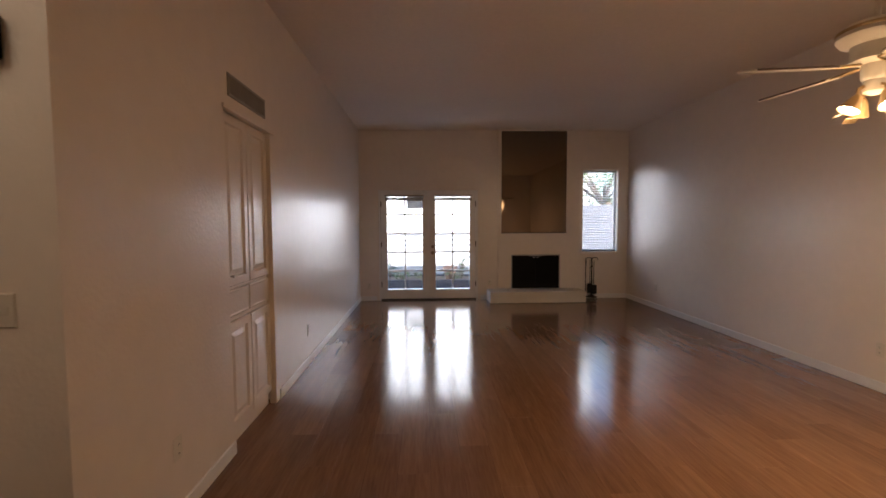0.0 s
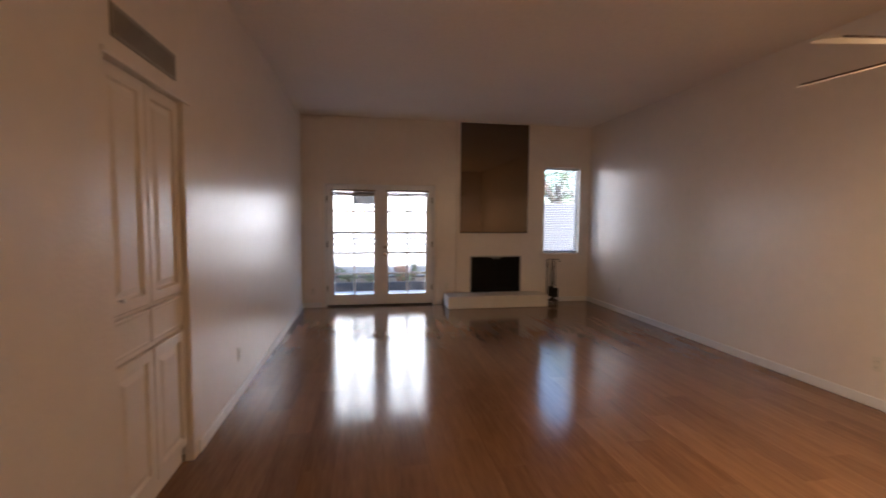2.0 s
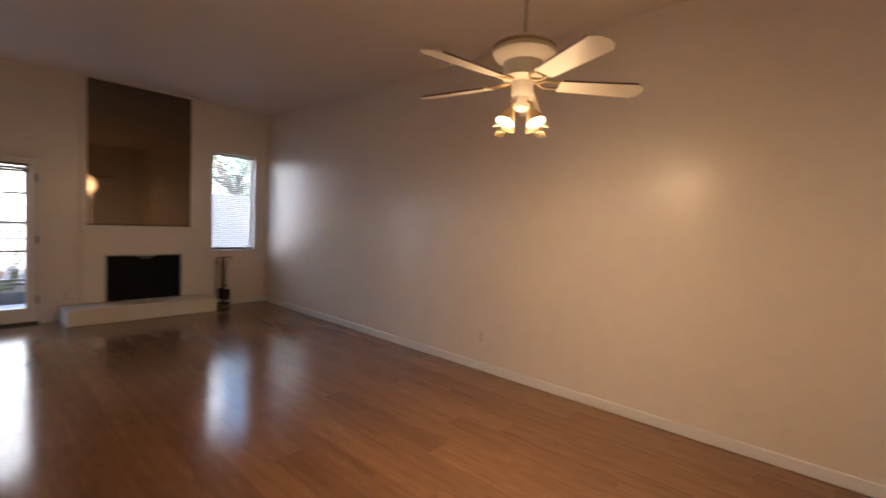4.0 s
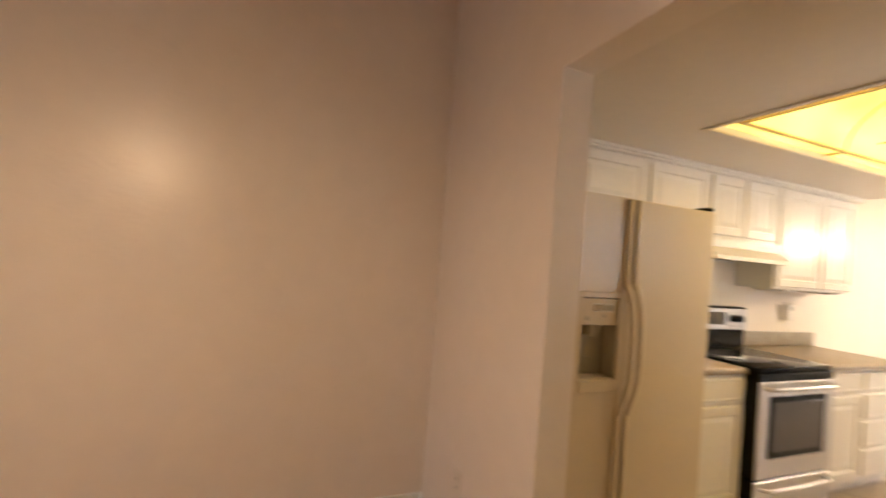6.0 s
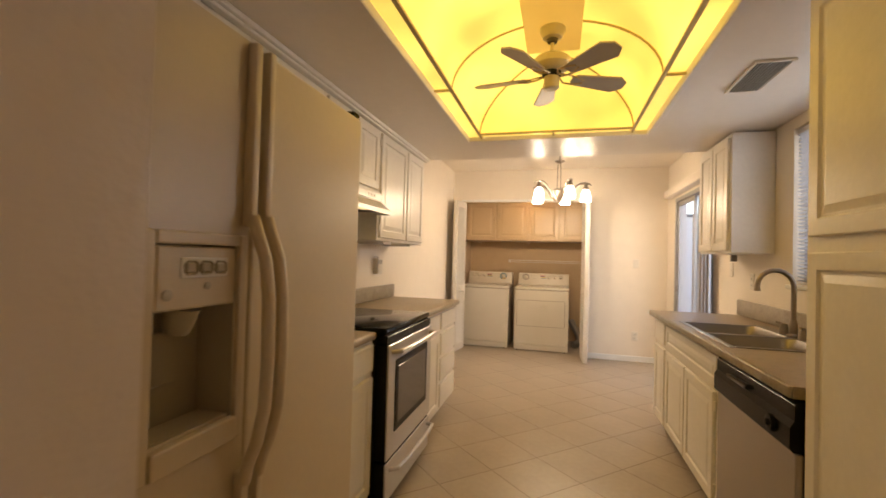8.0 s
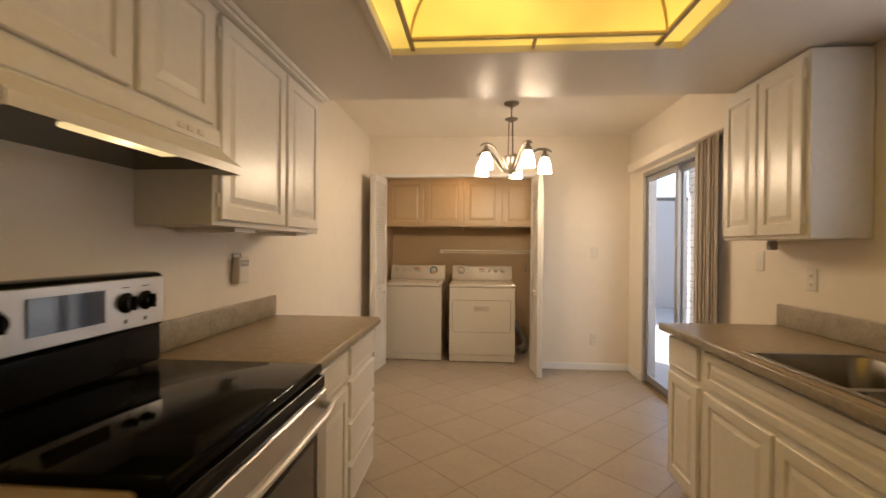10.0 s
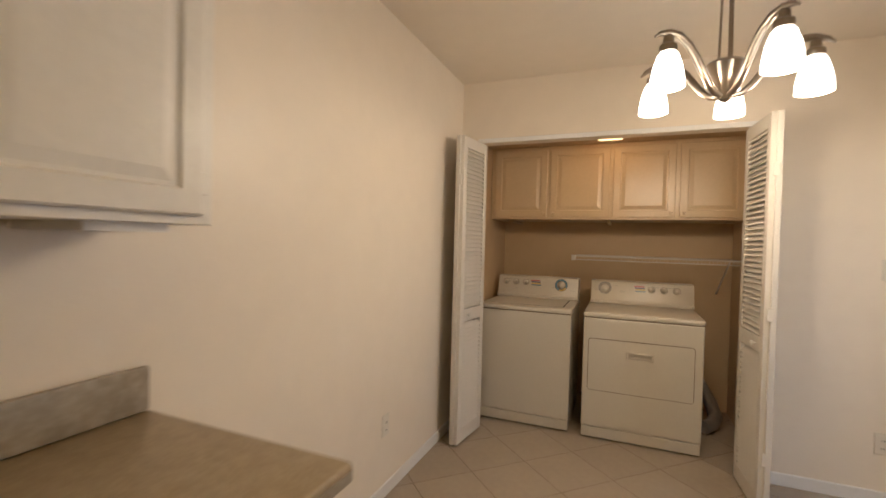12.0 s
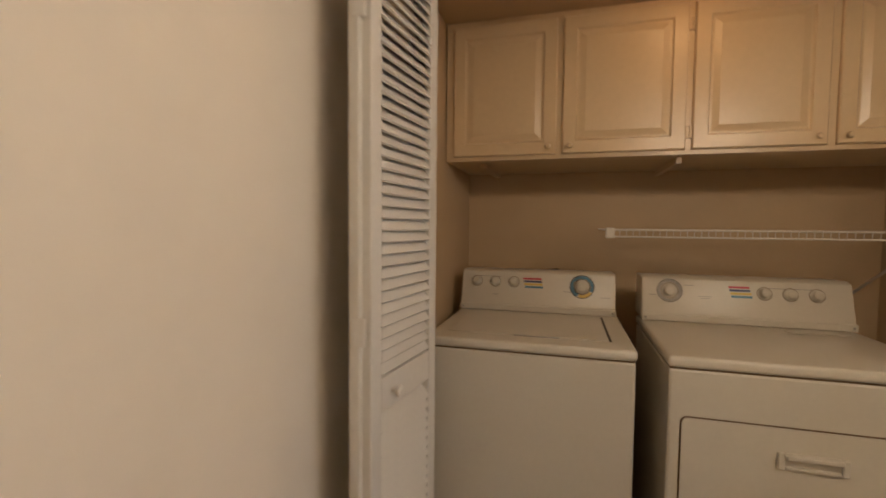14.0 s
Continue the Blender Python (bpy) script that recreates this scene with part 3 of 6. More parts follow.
def side_window():
    t = thing("window_1", (3.42, YB + 0.08, 0.885), "tall narrow window with white mini blinds lowered", "window", kind="structure")
    x0, x1, z0, z1 = 3.09, 3.755, 0.885, 2.42
    part("window_frame", boxes((x0, x0 + 0.035, YB + 0.09, YB + 0.13, z0, z1), (x1 - 0.035, x1, YB + 0.09, YB + 0.13, z0, z1), (x0 + 0.035, x1 - 0.035, YB + 0.09, YB + 0.13, z0, z0 + 0.035), (x0 + 0.035, x1 - 0.035, YB + 0.09, YB + 0.13, z1 - 0.035, z1)), TRIM, t)
    p = part("pane", boxes((x0 + 0.035, x1 - 0.035, YB + 0.108, YB + 0.112, z0 + 0.035, z1 - 0.035)), GLASS, t)
    p.visible_shadow = False
    part("casing", boxes((x0 - 0.055, x0 - 0.002, YB - 0.012, YB, z0 - 0.05, z1 + 0.05), (x1 + 0.002, x1 + 0.055, YB - 0.012, YB, z0 - 0.05, z1 + 0.05), (x0 - 0.002, x1 + 0.002, YB - 0.012, YB, z1 + 0.002, z1 + 0.05), bevel=0.003), WALL, t)
    part("window_sill", boxes((x0 - 0.06, x1 + 0.06, YB - 0.04, YB, z0 - 0.028, z0 - 0.002), bevel=0.004), WALL, t)
    b = thing("mini_blind", (3.42, YB + 0.04, 2.40), "white horizontal mini blind with open slats", "blind")
    part("headrail", boxes((x0 + 0.012, x1 - 0.012, YB + 0.02, YB + 0.06, 2.375, 2.412), bevel=0.004), BLIND, b)
    part("bottom_rail", boxes((x0 + 0.012, x1 - 0.012, YB + 0.026, YB + 0.052, 0.90, 0.918), bevel=0.004), SLOT, b)
    me = bmesh.new()
    box(me, x0 + 0.014, x1 - 0.014, -0.0165, 0.0165, -0.0004, 0.0004)
    bmesh.ops.transform(me, matrix=Matrix.Translation((0, YB + 0.039, 0.9294)) @ Matrix.Rotation(radians(24), 4, "X"), verts=me.verts)
    s = part("slat", me, BLIND, b)
    s.rotation_euler = (0, 0, 0)
    n = 46
    for k in range(1, n):
        c = s.copy()
        scene.collection.objects.link(c)
        c.location = s.location + Vector((0, 0, k * (2.365 - 0.935) / (n - 1)))
    bm = bmesh.new()
    for x in (x0 + 0.10, x1 - 0.10):
        tube(bm, [(x, YB + 0.039, 0.91), (x, YB + 0.039, 2.38)], 0.0012, 5)
    part("cord", bm, BLIND, b)


side_window()

# fireplace
structure("chimney_breast", boxes((1.478, 1.73, YB - 0.05, YB - 0.0, 0.21, ZC), (2.64, 2.855, YB - 0.05, YB - 0.0, 0.21, ZC), (1.73, 2.64, YB - 0.05, YB, 0.84, ZC), bevel=0.0), WALL, "shallow off-white chimney breast", "chimney breast")
mir = thing("mirror_panel", (2.15, YB - 0.055, 1.255), "tall smoked mirror panel above the fireplace", "mirror")
part("glass", boxes((1.540, 2.757, YB - 0.060, YB - 0.052, 1.258, 3.125), bevel=0.0015), MIRROR, mir)
part("edge_channel", boxes((1.535, 2.762, YB - 0.064, YB - 0.051, 1.244, 1.2575)), SLOT, mir, "thin dark metal channel")
hearth = thing("hearth", (2.14, 7.92, 0), "raised cream stucco fireplace hearth", "hearth")
part("slab", boxes((1.27, 3.01, 7.70, YB - 0.002, 0.0, 0.205), bevel=0.012, seg=2), STUCCO, hearth)
fire = thing("fireplace", (2.185, YB - 0.05, 0.21), "black fireplace insert with glass doors, unlit", "fireplace")
part("firebox", boxes((1.74, 2.63, YB - 0.045, YB - 0.04, 0.215, 0.83)), SOOT, fire)
bm = bmesh.new()
for r in ((1.722, 1.740, YB - 0.066, YB - 0.051, 0.208, 0.846), (2.630, 2.648, YB - 0.066, YB - 0.051, 0.208, 0.846), (1.740, 2.630, YB - 0.066, YB - 0.051, 0.828, 0.846)):
    box(bm, *r, bevel=0.003)
part("surround", bm, ALU, fire, "thin silver metal surround")
for a, b in ((1.743, 2.183), (2.187, 2.627)):
    d = part("glass_door", boxes((a, b, YB - 0.060, YB - 0.052, 0.212, 0.825), bevel=0.002), SOOT, fire, "black tinted glass door")
    hx = 2.15 if a < 2 else 2.22
    part("handle", tube(bmesh.new(), [(hx - 0.02, YB - 0.078, 0.795), (hx + 0.02, YB - 0.078, 0.795)], 0.008, 8), ALU, d, "silver pull")
part("damper_handle", boxes((2.06, 2.31, YB - 0.074, YB - 0.066, 0.818, 0.832), bevel=0.003), ALU, fire)


def fire_tools():
    x, y = 3.215, 7.99
    t = thing("fireplace_tool_set", (x, y, 0), "black wrought iron fireplace tool stand with tools", "fireplace tools")
    bm = bmesh.new()
    lathe(bm, Matrix.Translation((x, y, 0)), ((0.10, 0.05), (0.105, 0.058), (0.06, 0.07), (0.02, 0.09), (0.02, 0.10)), 20)
    for a in (30, 150, 270):
        d = Vector((math.cos(radians(a)), math.sin(radians(a)), 0))
        tube(bm, [Vector((x, y, 0.06)) + d * 0.05, Vector((x, y, 0.055)) + d * 0.10, Vector((x, y, 0.015)) + d * 0.13, Vector((x, y, 0.008)) + d * 0.15], 0.008, 8)
    part("base", bm, IRON, t, smooth=True)
    bm = bmesh.new()
    lathe(bm, Matrix.Translation((x, y, 0.10)), ((0.011, 0), (0.011, 0.22), (0.018, 0.24), (0.011, 0.26), (0.011, 0.50), (0.02, 0.53), (0.011, 0.56), (0.011, 0.66), (0.016, 0.68), (0.0, 0.70)), 12)
    part("pole", bm, IRON, t, smooth=True)
    for s in (-1, 1):
        bm = bmesh.new()
        tube(bm, [(x, y, 0.765), (x + s * 0.04, y, 0.79), (x + s * 0.09, y, 0.785), (x + s * 0.115, y, 0.76), (x + s * 0.11, y, 0.74)], 0.007, 8)
        part("hook", bm, IRON, t, smooth=True)
    bm = bmesh.new()
    tube(bm, [(x - 0.11, y, 0.755), (x - 0.112, y, 0.45), (x - 0.115, y, 0.12)], 0.007, 8)
    lathe(bm, Matrix.Translation((x - 0.11, y, 0.70)), ((0.006, -0.05), (0.012, -0.03), (0.012, 0.03), (0.006, 0.05)), 10)
    part("poker", bm, IRON, t, smooth=True)
    bm = bmesh.new()
    tube(bm, [(x + 0.03, y - 0.03, 0.74), (x + 0.03, y - 0.03, 0.30)], 0.006, 8)
    box(bm, x - 0.025, x + 0.085, y - 0.055, y - 0.005, 0.11, 0.28, bevel=0.012)
    part("brush", bm, IRON, t)
    bm = bmesh.new()
    tube(bm, [(x - 0.02, y + 0.03, 0.74), (x - 0.02, y + 0.03, 0.30)], 0.006, 8)
    box(bm, x - 0.07, x + 0.03, y + 0.02, y + 0.035, 0.12, 0.30, bevel=0.006)
    part("shovel", bm, IRON, t)


fire_tools()


def fan_blade(bm, m, r0, r1, w0, w1, chamfer=0.04, t=0.008, cut=False):
    """A flat paddle from r0 to r1 along x of m, with cut or rounded tips."""
    outline = [(r0, -w0 / 2), (r1 - chamfer, -w1 / 2), (r1 - chamfer * 0.25, -w1 / 2 + chamfer * 0.55), (r1, -w1 / 2 + chamfer * 1.3), (r1, w1 / 2 - chamfer * 1.3),
               (r1 - chamfer * 0.25, w1 / 2 - chamfer * 0.55), (r1 - chamfer, w1 / 2), (r0, w0 / 2)]
    if cut:
        outline = [(r0, -w0 / 2), (r1 - chamfer, -w1 / 2), (r1, -w1 * 0.2), (r1, w1 * 0.2), (r1 - chamfer, w1 / 2), (r0, w0 / 2), (r0 - 0.02, w0 * 0.25), (r0 - 0.02, -w0 * 0.25)]
    lo = [bm.verts.new(m @ Vector((x, y, -t / 2))) for x, y in outline]
    hi = [bm.verts.new(m @ Vector((x, y, t / 2))) for x, y in outline]
    n = len(outline)
    bm.faces.new(lo[::-1])
    bm.faces.new(hi)
    for k in range(n):
        bm.faces.new((lo[k], lo[(k + 1) % n], hi[(k + 1) % n], hi[k]))
    return bm


def living_fan():
    x, y = 2.375, 2.115
    c = Matrix.Translation((x, y, 0))
    t = thing("ceiling_fan", (x, y, ZC), "cream ceiling fan with five blades and lit spot lamps", "ceiling fan")
    part("canopy", lathe(bmesh.new(), c, ((0.07, ZC), (0.065, ZC - 0.03), (0.03, ZC - 0.07), (0.015, ZC - 0.075))), FANW, t, smooth=True)
    part("downrod", tube(bmesh.new(), [(x, y, ZC - 0.05), (x, y, 2.44)], 0.011, 12), FANW, t, smooth=True)
    part("motor", lathe(bmesh.new(), c, ((0.03, 2.452), (0.06, 2.430), (0.132, 2.420), (0.158, 2.398), (0.160, 2.362), (0.142, 2.336), (0.104, 2.318), (0.098, 2.270), (0.104, 2.242), (0.06, 2.225)), 28), FANW, t, smooth=True)
    part("motor_band", lathe(bmesh.new(), c, ((0.1585, 2.398), (0.1625, 2.394), (0.1625, 2.384), (0.1585, 2.380)), 28), BRASS, t, "brass band")
    part("light_fitter", lathe(bmesh.new(), c, ((0.055, 2.225), (0.055, 2.16), (0.045, 2.145), (0.05, 2.125), (0.045, 2.09), (0.02, 2.075)), 20), FANW, t, smooth=True)
    for a in (-45, 27, 99, 171, 243):
        m = c @ Matrix.Rotation(radians(a), 4, "Z") @ Matrix.Translation((0, 0, 2.215)) @ Matrix.Rotation(radians(-12), 4, "X")
        b = part("blade", fan_blade(bmesh.new(), m, 0.19, 0.635, 0.10, 0.135, 0.045), FANW, t)
        for sd in (-1, 1):
            p0, p1 = Vector((0.20, sd * 0.0515, 0)), Vector((0.585, sd * 0.0685, 0))
            part("edge_band", tube(bmesh.new(), [m @ p0, m @ p1], 0.0048, 6), BLADE_EDGE, b, "dark brown edge")
        bm = bmesh.new()
        for s in (-1, 1):
            tube(bm, [m @ Vector((0.07, 0.0, 0.01)), m @ Vector((0.12, s * 0.035, 0.004)), m @ Vector((0.19, s * 0.03, 0.002)), m @ Vector((0.25, s * 0.012, 0.006))], 0.006, 6)
        part("blade_iron", bm, BRASS, b, "brass blade bracket")
    for a in (168, 258, 348, 78):
        d = Vector((math.cos(radians(a)), math.sin(radians(a)), 0))
        top = Vector((x, y, 2.125)) + d * 0.03
        end = Vector((x, y, 2.063)) + d * 0.075
        arm = part("lamp_arm", tube(bmesh.new(), [top, top + d * 0.04 + Vector((0, 0, -0.02)), end], 0.008, 8), BRASS, t, smooth=True)
        ax = (d * 0.55 + Vector((0, 0, -1))).normalized()
        m = Matrix.Translation(end) @ ax.to_track_quat("Z", "Y").to_matrix().to_4x4()
        bm = bmesh.new()
        prof = ((0.012, -0.015), (0.022, 0.0), (0.034, 0.03), (0.047, 0.062), (0.050, 0.075), (0.046, 0.072), (0.040, 0.05), (0.030, 0.03))
        lathe(bm, m, prof, 18)
        part("lamp_shade", bm, BRASS, arm, "brass spot shade", True)
        part("lamp_face", lathe(bmesh.new(), m, ((0.0, 0.056), (0.025, 0.058), (0.041, 0.064), (0.041, 0.068), (0.025, 0.074), (0.0, 0.076)), 18), LAMPFACE, arm, "glowing lamp face", True)
        side = Vector((0, 0, 1)).cross(d)
        vc = end + ax * 0.095 + d * 0.035
        vm = Matrix(((side.x, d.x, 0, vc.x), (side.y, d.y, 0, vc.y), (side.z, d.z, 1, vc.z), (0, 0, 0, 1))) @ Matrix.Rotation(radians(-38), 4, "X")
        bm = boxes((-0.032, 0.032, -0.018, 0.020, -0.001, 0.001), (-0.003, 0.003, -0.045, -0.018, -0.001, 0.001), bevel=0.0006)
        bmesh.ops.transform(bm, matrix=vm, verts=bm.verts)
        part("lamp_visor", bm, BRASS, arm, "small brass visor plate")
        lamp = new("fan_spot", bpy.data.lights.new("fan_spot", "SPOT"))
        lamp.data.energy, lamp.data.spot_size, lamp.data.spot_blend, lamp.data.shadow_soft_size, lamp.data.color = 3.7, radians(168), 0.9, 0.25, (1.0, 0.62, 0.31)
        lamp.matrix_world = look(end + ax * 0.085, end + ax)
        bulb("fan_glow", end + ax * 0.090, 0.58, 0.14, (1.0, 0.62, 0.31))


living_fan()

# unseen fixture, added to put warm light on the entry wall
entry = thing("entry_fill_dome", (-1.7, 0.2, ZC), "added, unseen dome light that warms the entry wall", "ceiling light")
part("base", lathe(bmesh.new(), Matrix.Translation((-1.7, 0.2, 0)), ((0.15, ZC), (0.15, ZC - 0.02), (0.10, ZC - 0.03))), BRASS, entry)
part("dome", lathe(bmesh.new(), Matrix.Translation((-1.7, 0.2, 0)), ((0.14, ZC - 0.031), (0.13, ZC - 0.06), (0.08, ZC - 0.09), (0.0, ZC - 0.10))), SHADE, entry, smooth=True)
bulb("entry_fill_lamp", (-1.7, 0.2, ZC - 0.16), 1.0, 0.08, (1.0, 0.74, 0.46))

# ---- kitchen: refrigerator side ----
FX = 3.125


def refrigerator():
    t = thing("refrigerator", (3.5, -0.39, 0), "bisque side-by-side refrigerator with ice dispenser", "refrigerator")
    part("body", boxes((FX + 0.108, 3.93, -0.85, 0.105, 0.02, 1.78), bevel=0.01), FRIDGE, t)
    part("base_grille", boxes((FX + 0.05, FX + 0.107, -0.845, 0.10, 0.015, 0.10)), BLACKP, t)
    sp = -0.288
    # freezer door with a cut for the dispenser
    dy0, dy1, dz0, dz1 = -0.245, -0.036, 0.942, 1.325
    bm = boxes((FX, FX + 0.10, dy1, 0.105, 0.115, 1.785), (FX, FX + 0.10, sp + 0.004, dy0, 0.115, 1.785), (FX, FX + 0.10, dy0, dy1, 0.115, dz0), (FX, FX + 0.10, dy0, dy1, dz1, 1.785))
    bmesh.ops.remove_doubles(bm, verts=bm.verts, dist=0.0005)
    fz = part("freezer_door", bm, FRIDGE, t)
    bm = boxes((FX - 0.010, FX + 0.004, dy1 + 0.001, dy1 + 0.031, dz0 - 0.047, dz1 + 0.017), (FX - 0.010, FX + 0.004, dy0 - 0.023, dy0 - 0.001, dz0 - 0.047, dz1 + 0.017),
               (FX - 0.010, FX + 0.004, dy0, dy1, dz1 - 0.008, dz1 + 0.017), (FX - 0.016, FX + 0.004, dy0, dy1, dz0 - 0.047, dz0 + 0.004), bevel=0.004, seg=2)
    part("dispenser_frame", bm, FRIDGE, fz)
    # recess back and sides use darker bisque, so its shade is in the colour
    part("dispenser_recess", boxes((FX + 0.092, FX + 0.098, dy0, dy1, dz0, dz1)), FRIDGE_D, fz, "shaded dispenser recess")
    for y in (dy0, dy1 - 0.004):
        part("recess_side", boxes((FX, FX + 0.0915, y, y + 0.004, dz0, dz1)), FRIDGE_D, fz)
    part("dispenser_panel", boxes((FX - 0.004, FX + 0.088, dy0 + 0.0045, dy1 - 0.0045, 1.192, 1.314), bevel=0.004), FRIDGE, fz)
    for k in range(3):
        bm = bmesh.new()
        box(bm, FX - 0.010, FX - 0.003, -0.115 - 0.038 * k - 0.016, -0.115 - 0.038 * k + 0.016, 1.258, 1.286, bevel=0.007)
        part("button", bm, FRIDGE_D, fz)
    part("button_bezel", boxes((FX - 0.0065, FX - 0.0035, -0.214, -0.092, 1.252, 1.292), bevel=0.0014), PLATE, fz, "pale oval button bezel")
    for y, z, r in ((-0.16, 1.235, 0.008), (-0.065, 1.222, 0.011)):
        part("lock_dial", lathe(bmesh.new(), Matrix.Translation((FX - 0.003, y, z)) @ Matrix.Rotation(radians(-90), 4, "Y"), ((r, 0), (r, 0.003), (0.0, 0.004)), 12), FRIDGE_D, fz)
    bm = bmesh.new()
    for k in range(9):
        box(bm, FX + 0.004 + k * 0.009, FX + 0.009 + k * 0.009, dy0 + 0.008, dy1 - 0.008, dz0 + 0.003, dz0 + 0.010)
    part("drip_grille", bm, FRIDGE, fz)
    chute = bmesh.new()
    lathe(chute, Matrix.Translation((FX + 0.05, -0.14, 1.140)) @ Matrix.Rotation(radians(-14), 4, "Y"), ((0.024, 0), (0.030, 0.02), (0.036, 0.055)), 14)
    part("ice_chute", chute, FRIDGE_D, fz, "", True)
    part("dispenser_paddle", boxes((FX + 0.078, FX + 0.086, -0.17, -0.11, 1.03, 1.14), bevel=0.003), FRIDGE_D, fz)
    fd = part("refrigerator_door", boxes((FX, FX + 0.10, -0.852, sp - 0.004, 0.115, 1.785), bevel=0.008, seg=2), FRIDGE, t)
    for y, owner in ((sp + 0.020, fz), (sp - 0.030, fd)):
        bm = boxes((FX - 0.026, FX - 0.0005, y - 0.011, y + 0.011, 0.12, 0.815), (FX - 0.026, FX - 0.0005, y - 0.011, y + 0.011, 1.362, 1.78), bevel=0.005, seg=2)
        pts = [(FX - 0.022, y, 0.79), (FX - 0.030, y, 0.83), (FX - 0.052, y, 0.885), (FX - 0.068, y, 0.96), (FX - 0.072, y, 1.06), (FX - 0.070, y, 1.20), (FX - 0.058, y, 1.29), (FX - 0.034, y, 1.35), (FX - 0.022, y, 1.385)]
        tube(bm, pts, 0.0145, 12)
        part("handle", bm, FRIDGE, owner, "long moulded bisque handle", True)
    part("hinge_cover", boxes((FX + 0.005, FX + 0.09, -0.845, -0.80, 1.786, 1.805), bevel=0.005), BLACKP, t)


refrigerator()


def cabinet(name, label, x0, x1, y0, y1, z0, z1, face, rows, toe=False, mat=CAB, group="", hinge=True, knobs=(), body_top=None):
    """A box cabinet with overlay fronts. face +1 or -1: the way along x that it looks. rows: (ya, yb, za, zb, kind)."""
    t = thing(name, ((x0 + x1) / 2, (y0 + y1) / 2, z0), label, "cabinet", group)
    xf = x0 if face < 0 else x1
    if toe:
        part("body", boxes((x0, x1, y0, y1, z0 + 0.10, body_top or z1)), mat, t)
        if body_top:
            part("front_rail", boxes((xf - 0.019 if face > 0 else xf, xf if face > 0 else xf + 0.019, y0, y1, body_top, z1)), mat, t)
        tx = (x0 + 0.07, x1) if face < 0 else (x0, x1 - 0.07)
        part("toe_kick", boxes((*tx, y0, y1, z0, z0 + 0.10)), mat, t)
    else:
        part("body", boxes((x0, x1, y0, y1, z0, z1), bevel=0.002), mat, t)
    for ya, yb, za, zb, kind in rows:
        m = frame_axes((xf, ya if face > 0 else yb, za), (0, face, 0), (face, 0, 0))
        d = part("drawer_front" if kind == "drawer" else "door", panel(bmesh.new(), m, yb - ya, zb - za, FLATDRAWER if kind == "drawer" else RAISED), mat, t)
        if kind in ("door_l", "door_r"):
            hy = ya - 0.006 if kind == "door_l" else yb + 0.006
            for hz in (za + 0.07, zb - 0.07):
                bm = boxes((min(xf, xf + face * 0.012), max(xf, xf + face * 0.012), hy - 0.006, hy + 0.006, hz - 0.025, hz + 0.025), bevel=0.002)
                part("hinge", bm, mat, d, "painted hinge")
    return t


UF = 3.66
TOPZ = 2.185
cabinet("wall_cabinet", "cream painted cabinet above the refrigerator", UF, XR - 0.006, -0.925, 0.18, 1.83, TOPZ, -1, [(-0.345, 0.15, 1.845, 2.160, "door"), (-0.905, -0.375, 1.845, 2.160, "door")], group="upper cabinets")
cabinet("wall_cabinet", "cream painted upper cabinet beside the range hood", UF, XR - 0.006, -1.50, -0.927, 1.409, TOPZ, -1, [(-1.475, -0.955, 1.430, 2.160, "door")], group="upper cabinets")
cabinet("wall_cabinet", "short cream cabinet above the range hood", UF, XR - 0.006, -2.24, -1.502, 1.74, TOPZ, -1, [(-1.860, -1.525, 1.755, 2.160, "door"), (-2.222, -1.885, 1.755, 2.160, "door")], group="upper cabinets")
cabinet("wall_cabinet", "cream raised-panel upper cabinet above the worktop", UF, XR - 0.006, -3.270, -2.242, 1.409, TOPZ, -1, [(-2.795, -2.27, 1.430, 2.162, "door_r"), (-3.235, -2.822, 1.430, 2.162, "door_l")], group="upper cabinets")
structure("trim_crown", boxes((3.607, UF - 0.0005, -3.30, 0.18, 2.186, 2.2085), (3.622, UF - 0.0005, -3.285, 0.18, 2.172, 2.1855), bevel=0.006, seg=2), CAB, "cream crown strip over the upper cabinets", "trim")
uc = boxes((UF + 0.03, XR - 0.02, -2.60, -2.44, 1.391, 1.4085), (UF + 0.03, XR - 0.02, -3.19, -3.03, 1.391, 1.4085))
structure("cabinet_cleat", uc, CAB, "small cleats under the upper cabinet", "trim")

hood = thing("range_hood", (3.7, -1.86, 1.56), "cream painted range hood with a lit lens", "range hood")
bm = bmesh.new()
pr = [(3.557, 1.583), (3.557, 1.611), (3.628, 1.668), (3.636, 1.738), (XR - 0.008, 1.738), (XR - 0.008, 1.583)]
a = [bm.verts.new((x, -2.243, z)) for x, z in pr]
b = [bm.verts.new((x, -1.475, z)) for x, z in pr]
for k in range(5):
    bm.faces.new((a[k], a[k + 1], b[k + 1], b[k]))
bm.faces.new(a)
bm.faces.new(b[::-1])
part("shell", bm, CAB, hood)
part("underside", boxes((3.563, XR - 0.012, -2.238, -1.480, 1.604, 1.610)), BLACKP, hood, "near-black underside panel")
part("lens", boxes((3.585, 3.645, -1.97, -1.65, 1.592, 1.6035), bevel=0.004), HOODLAMP, hood, "lit lamp lens")
panel(bm := bmesh.new(), frame_axes((3.6290, -1.49, 1.674), (0, -1, 0), (-1, 0, 0)), 0.735, 0.052, ((0, 0.004), (0.003, 0.0065)))
part("control_strip", bm, CAB, hood)
for y in (-2.02, -2.065, -2.115):
    part("button", boxes((3.6175, 3.6222, y - 0.014, y + 0.014, 1.690, 1.708), bevel=0.002), PLATE, hood, "ivory rocker button")
bulb("hood_lamp", (3.615, -1.81, 1.570), 0.06, 0.03, (1.0, 0.70, 0.34))

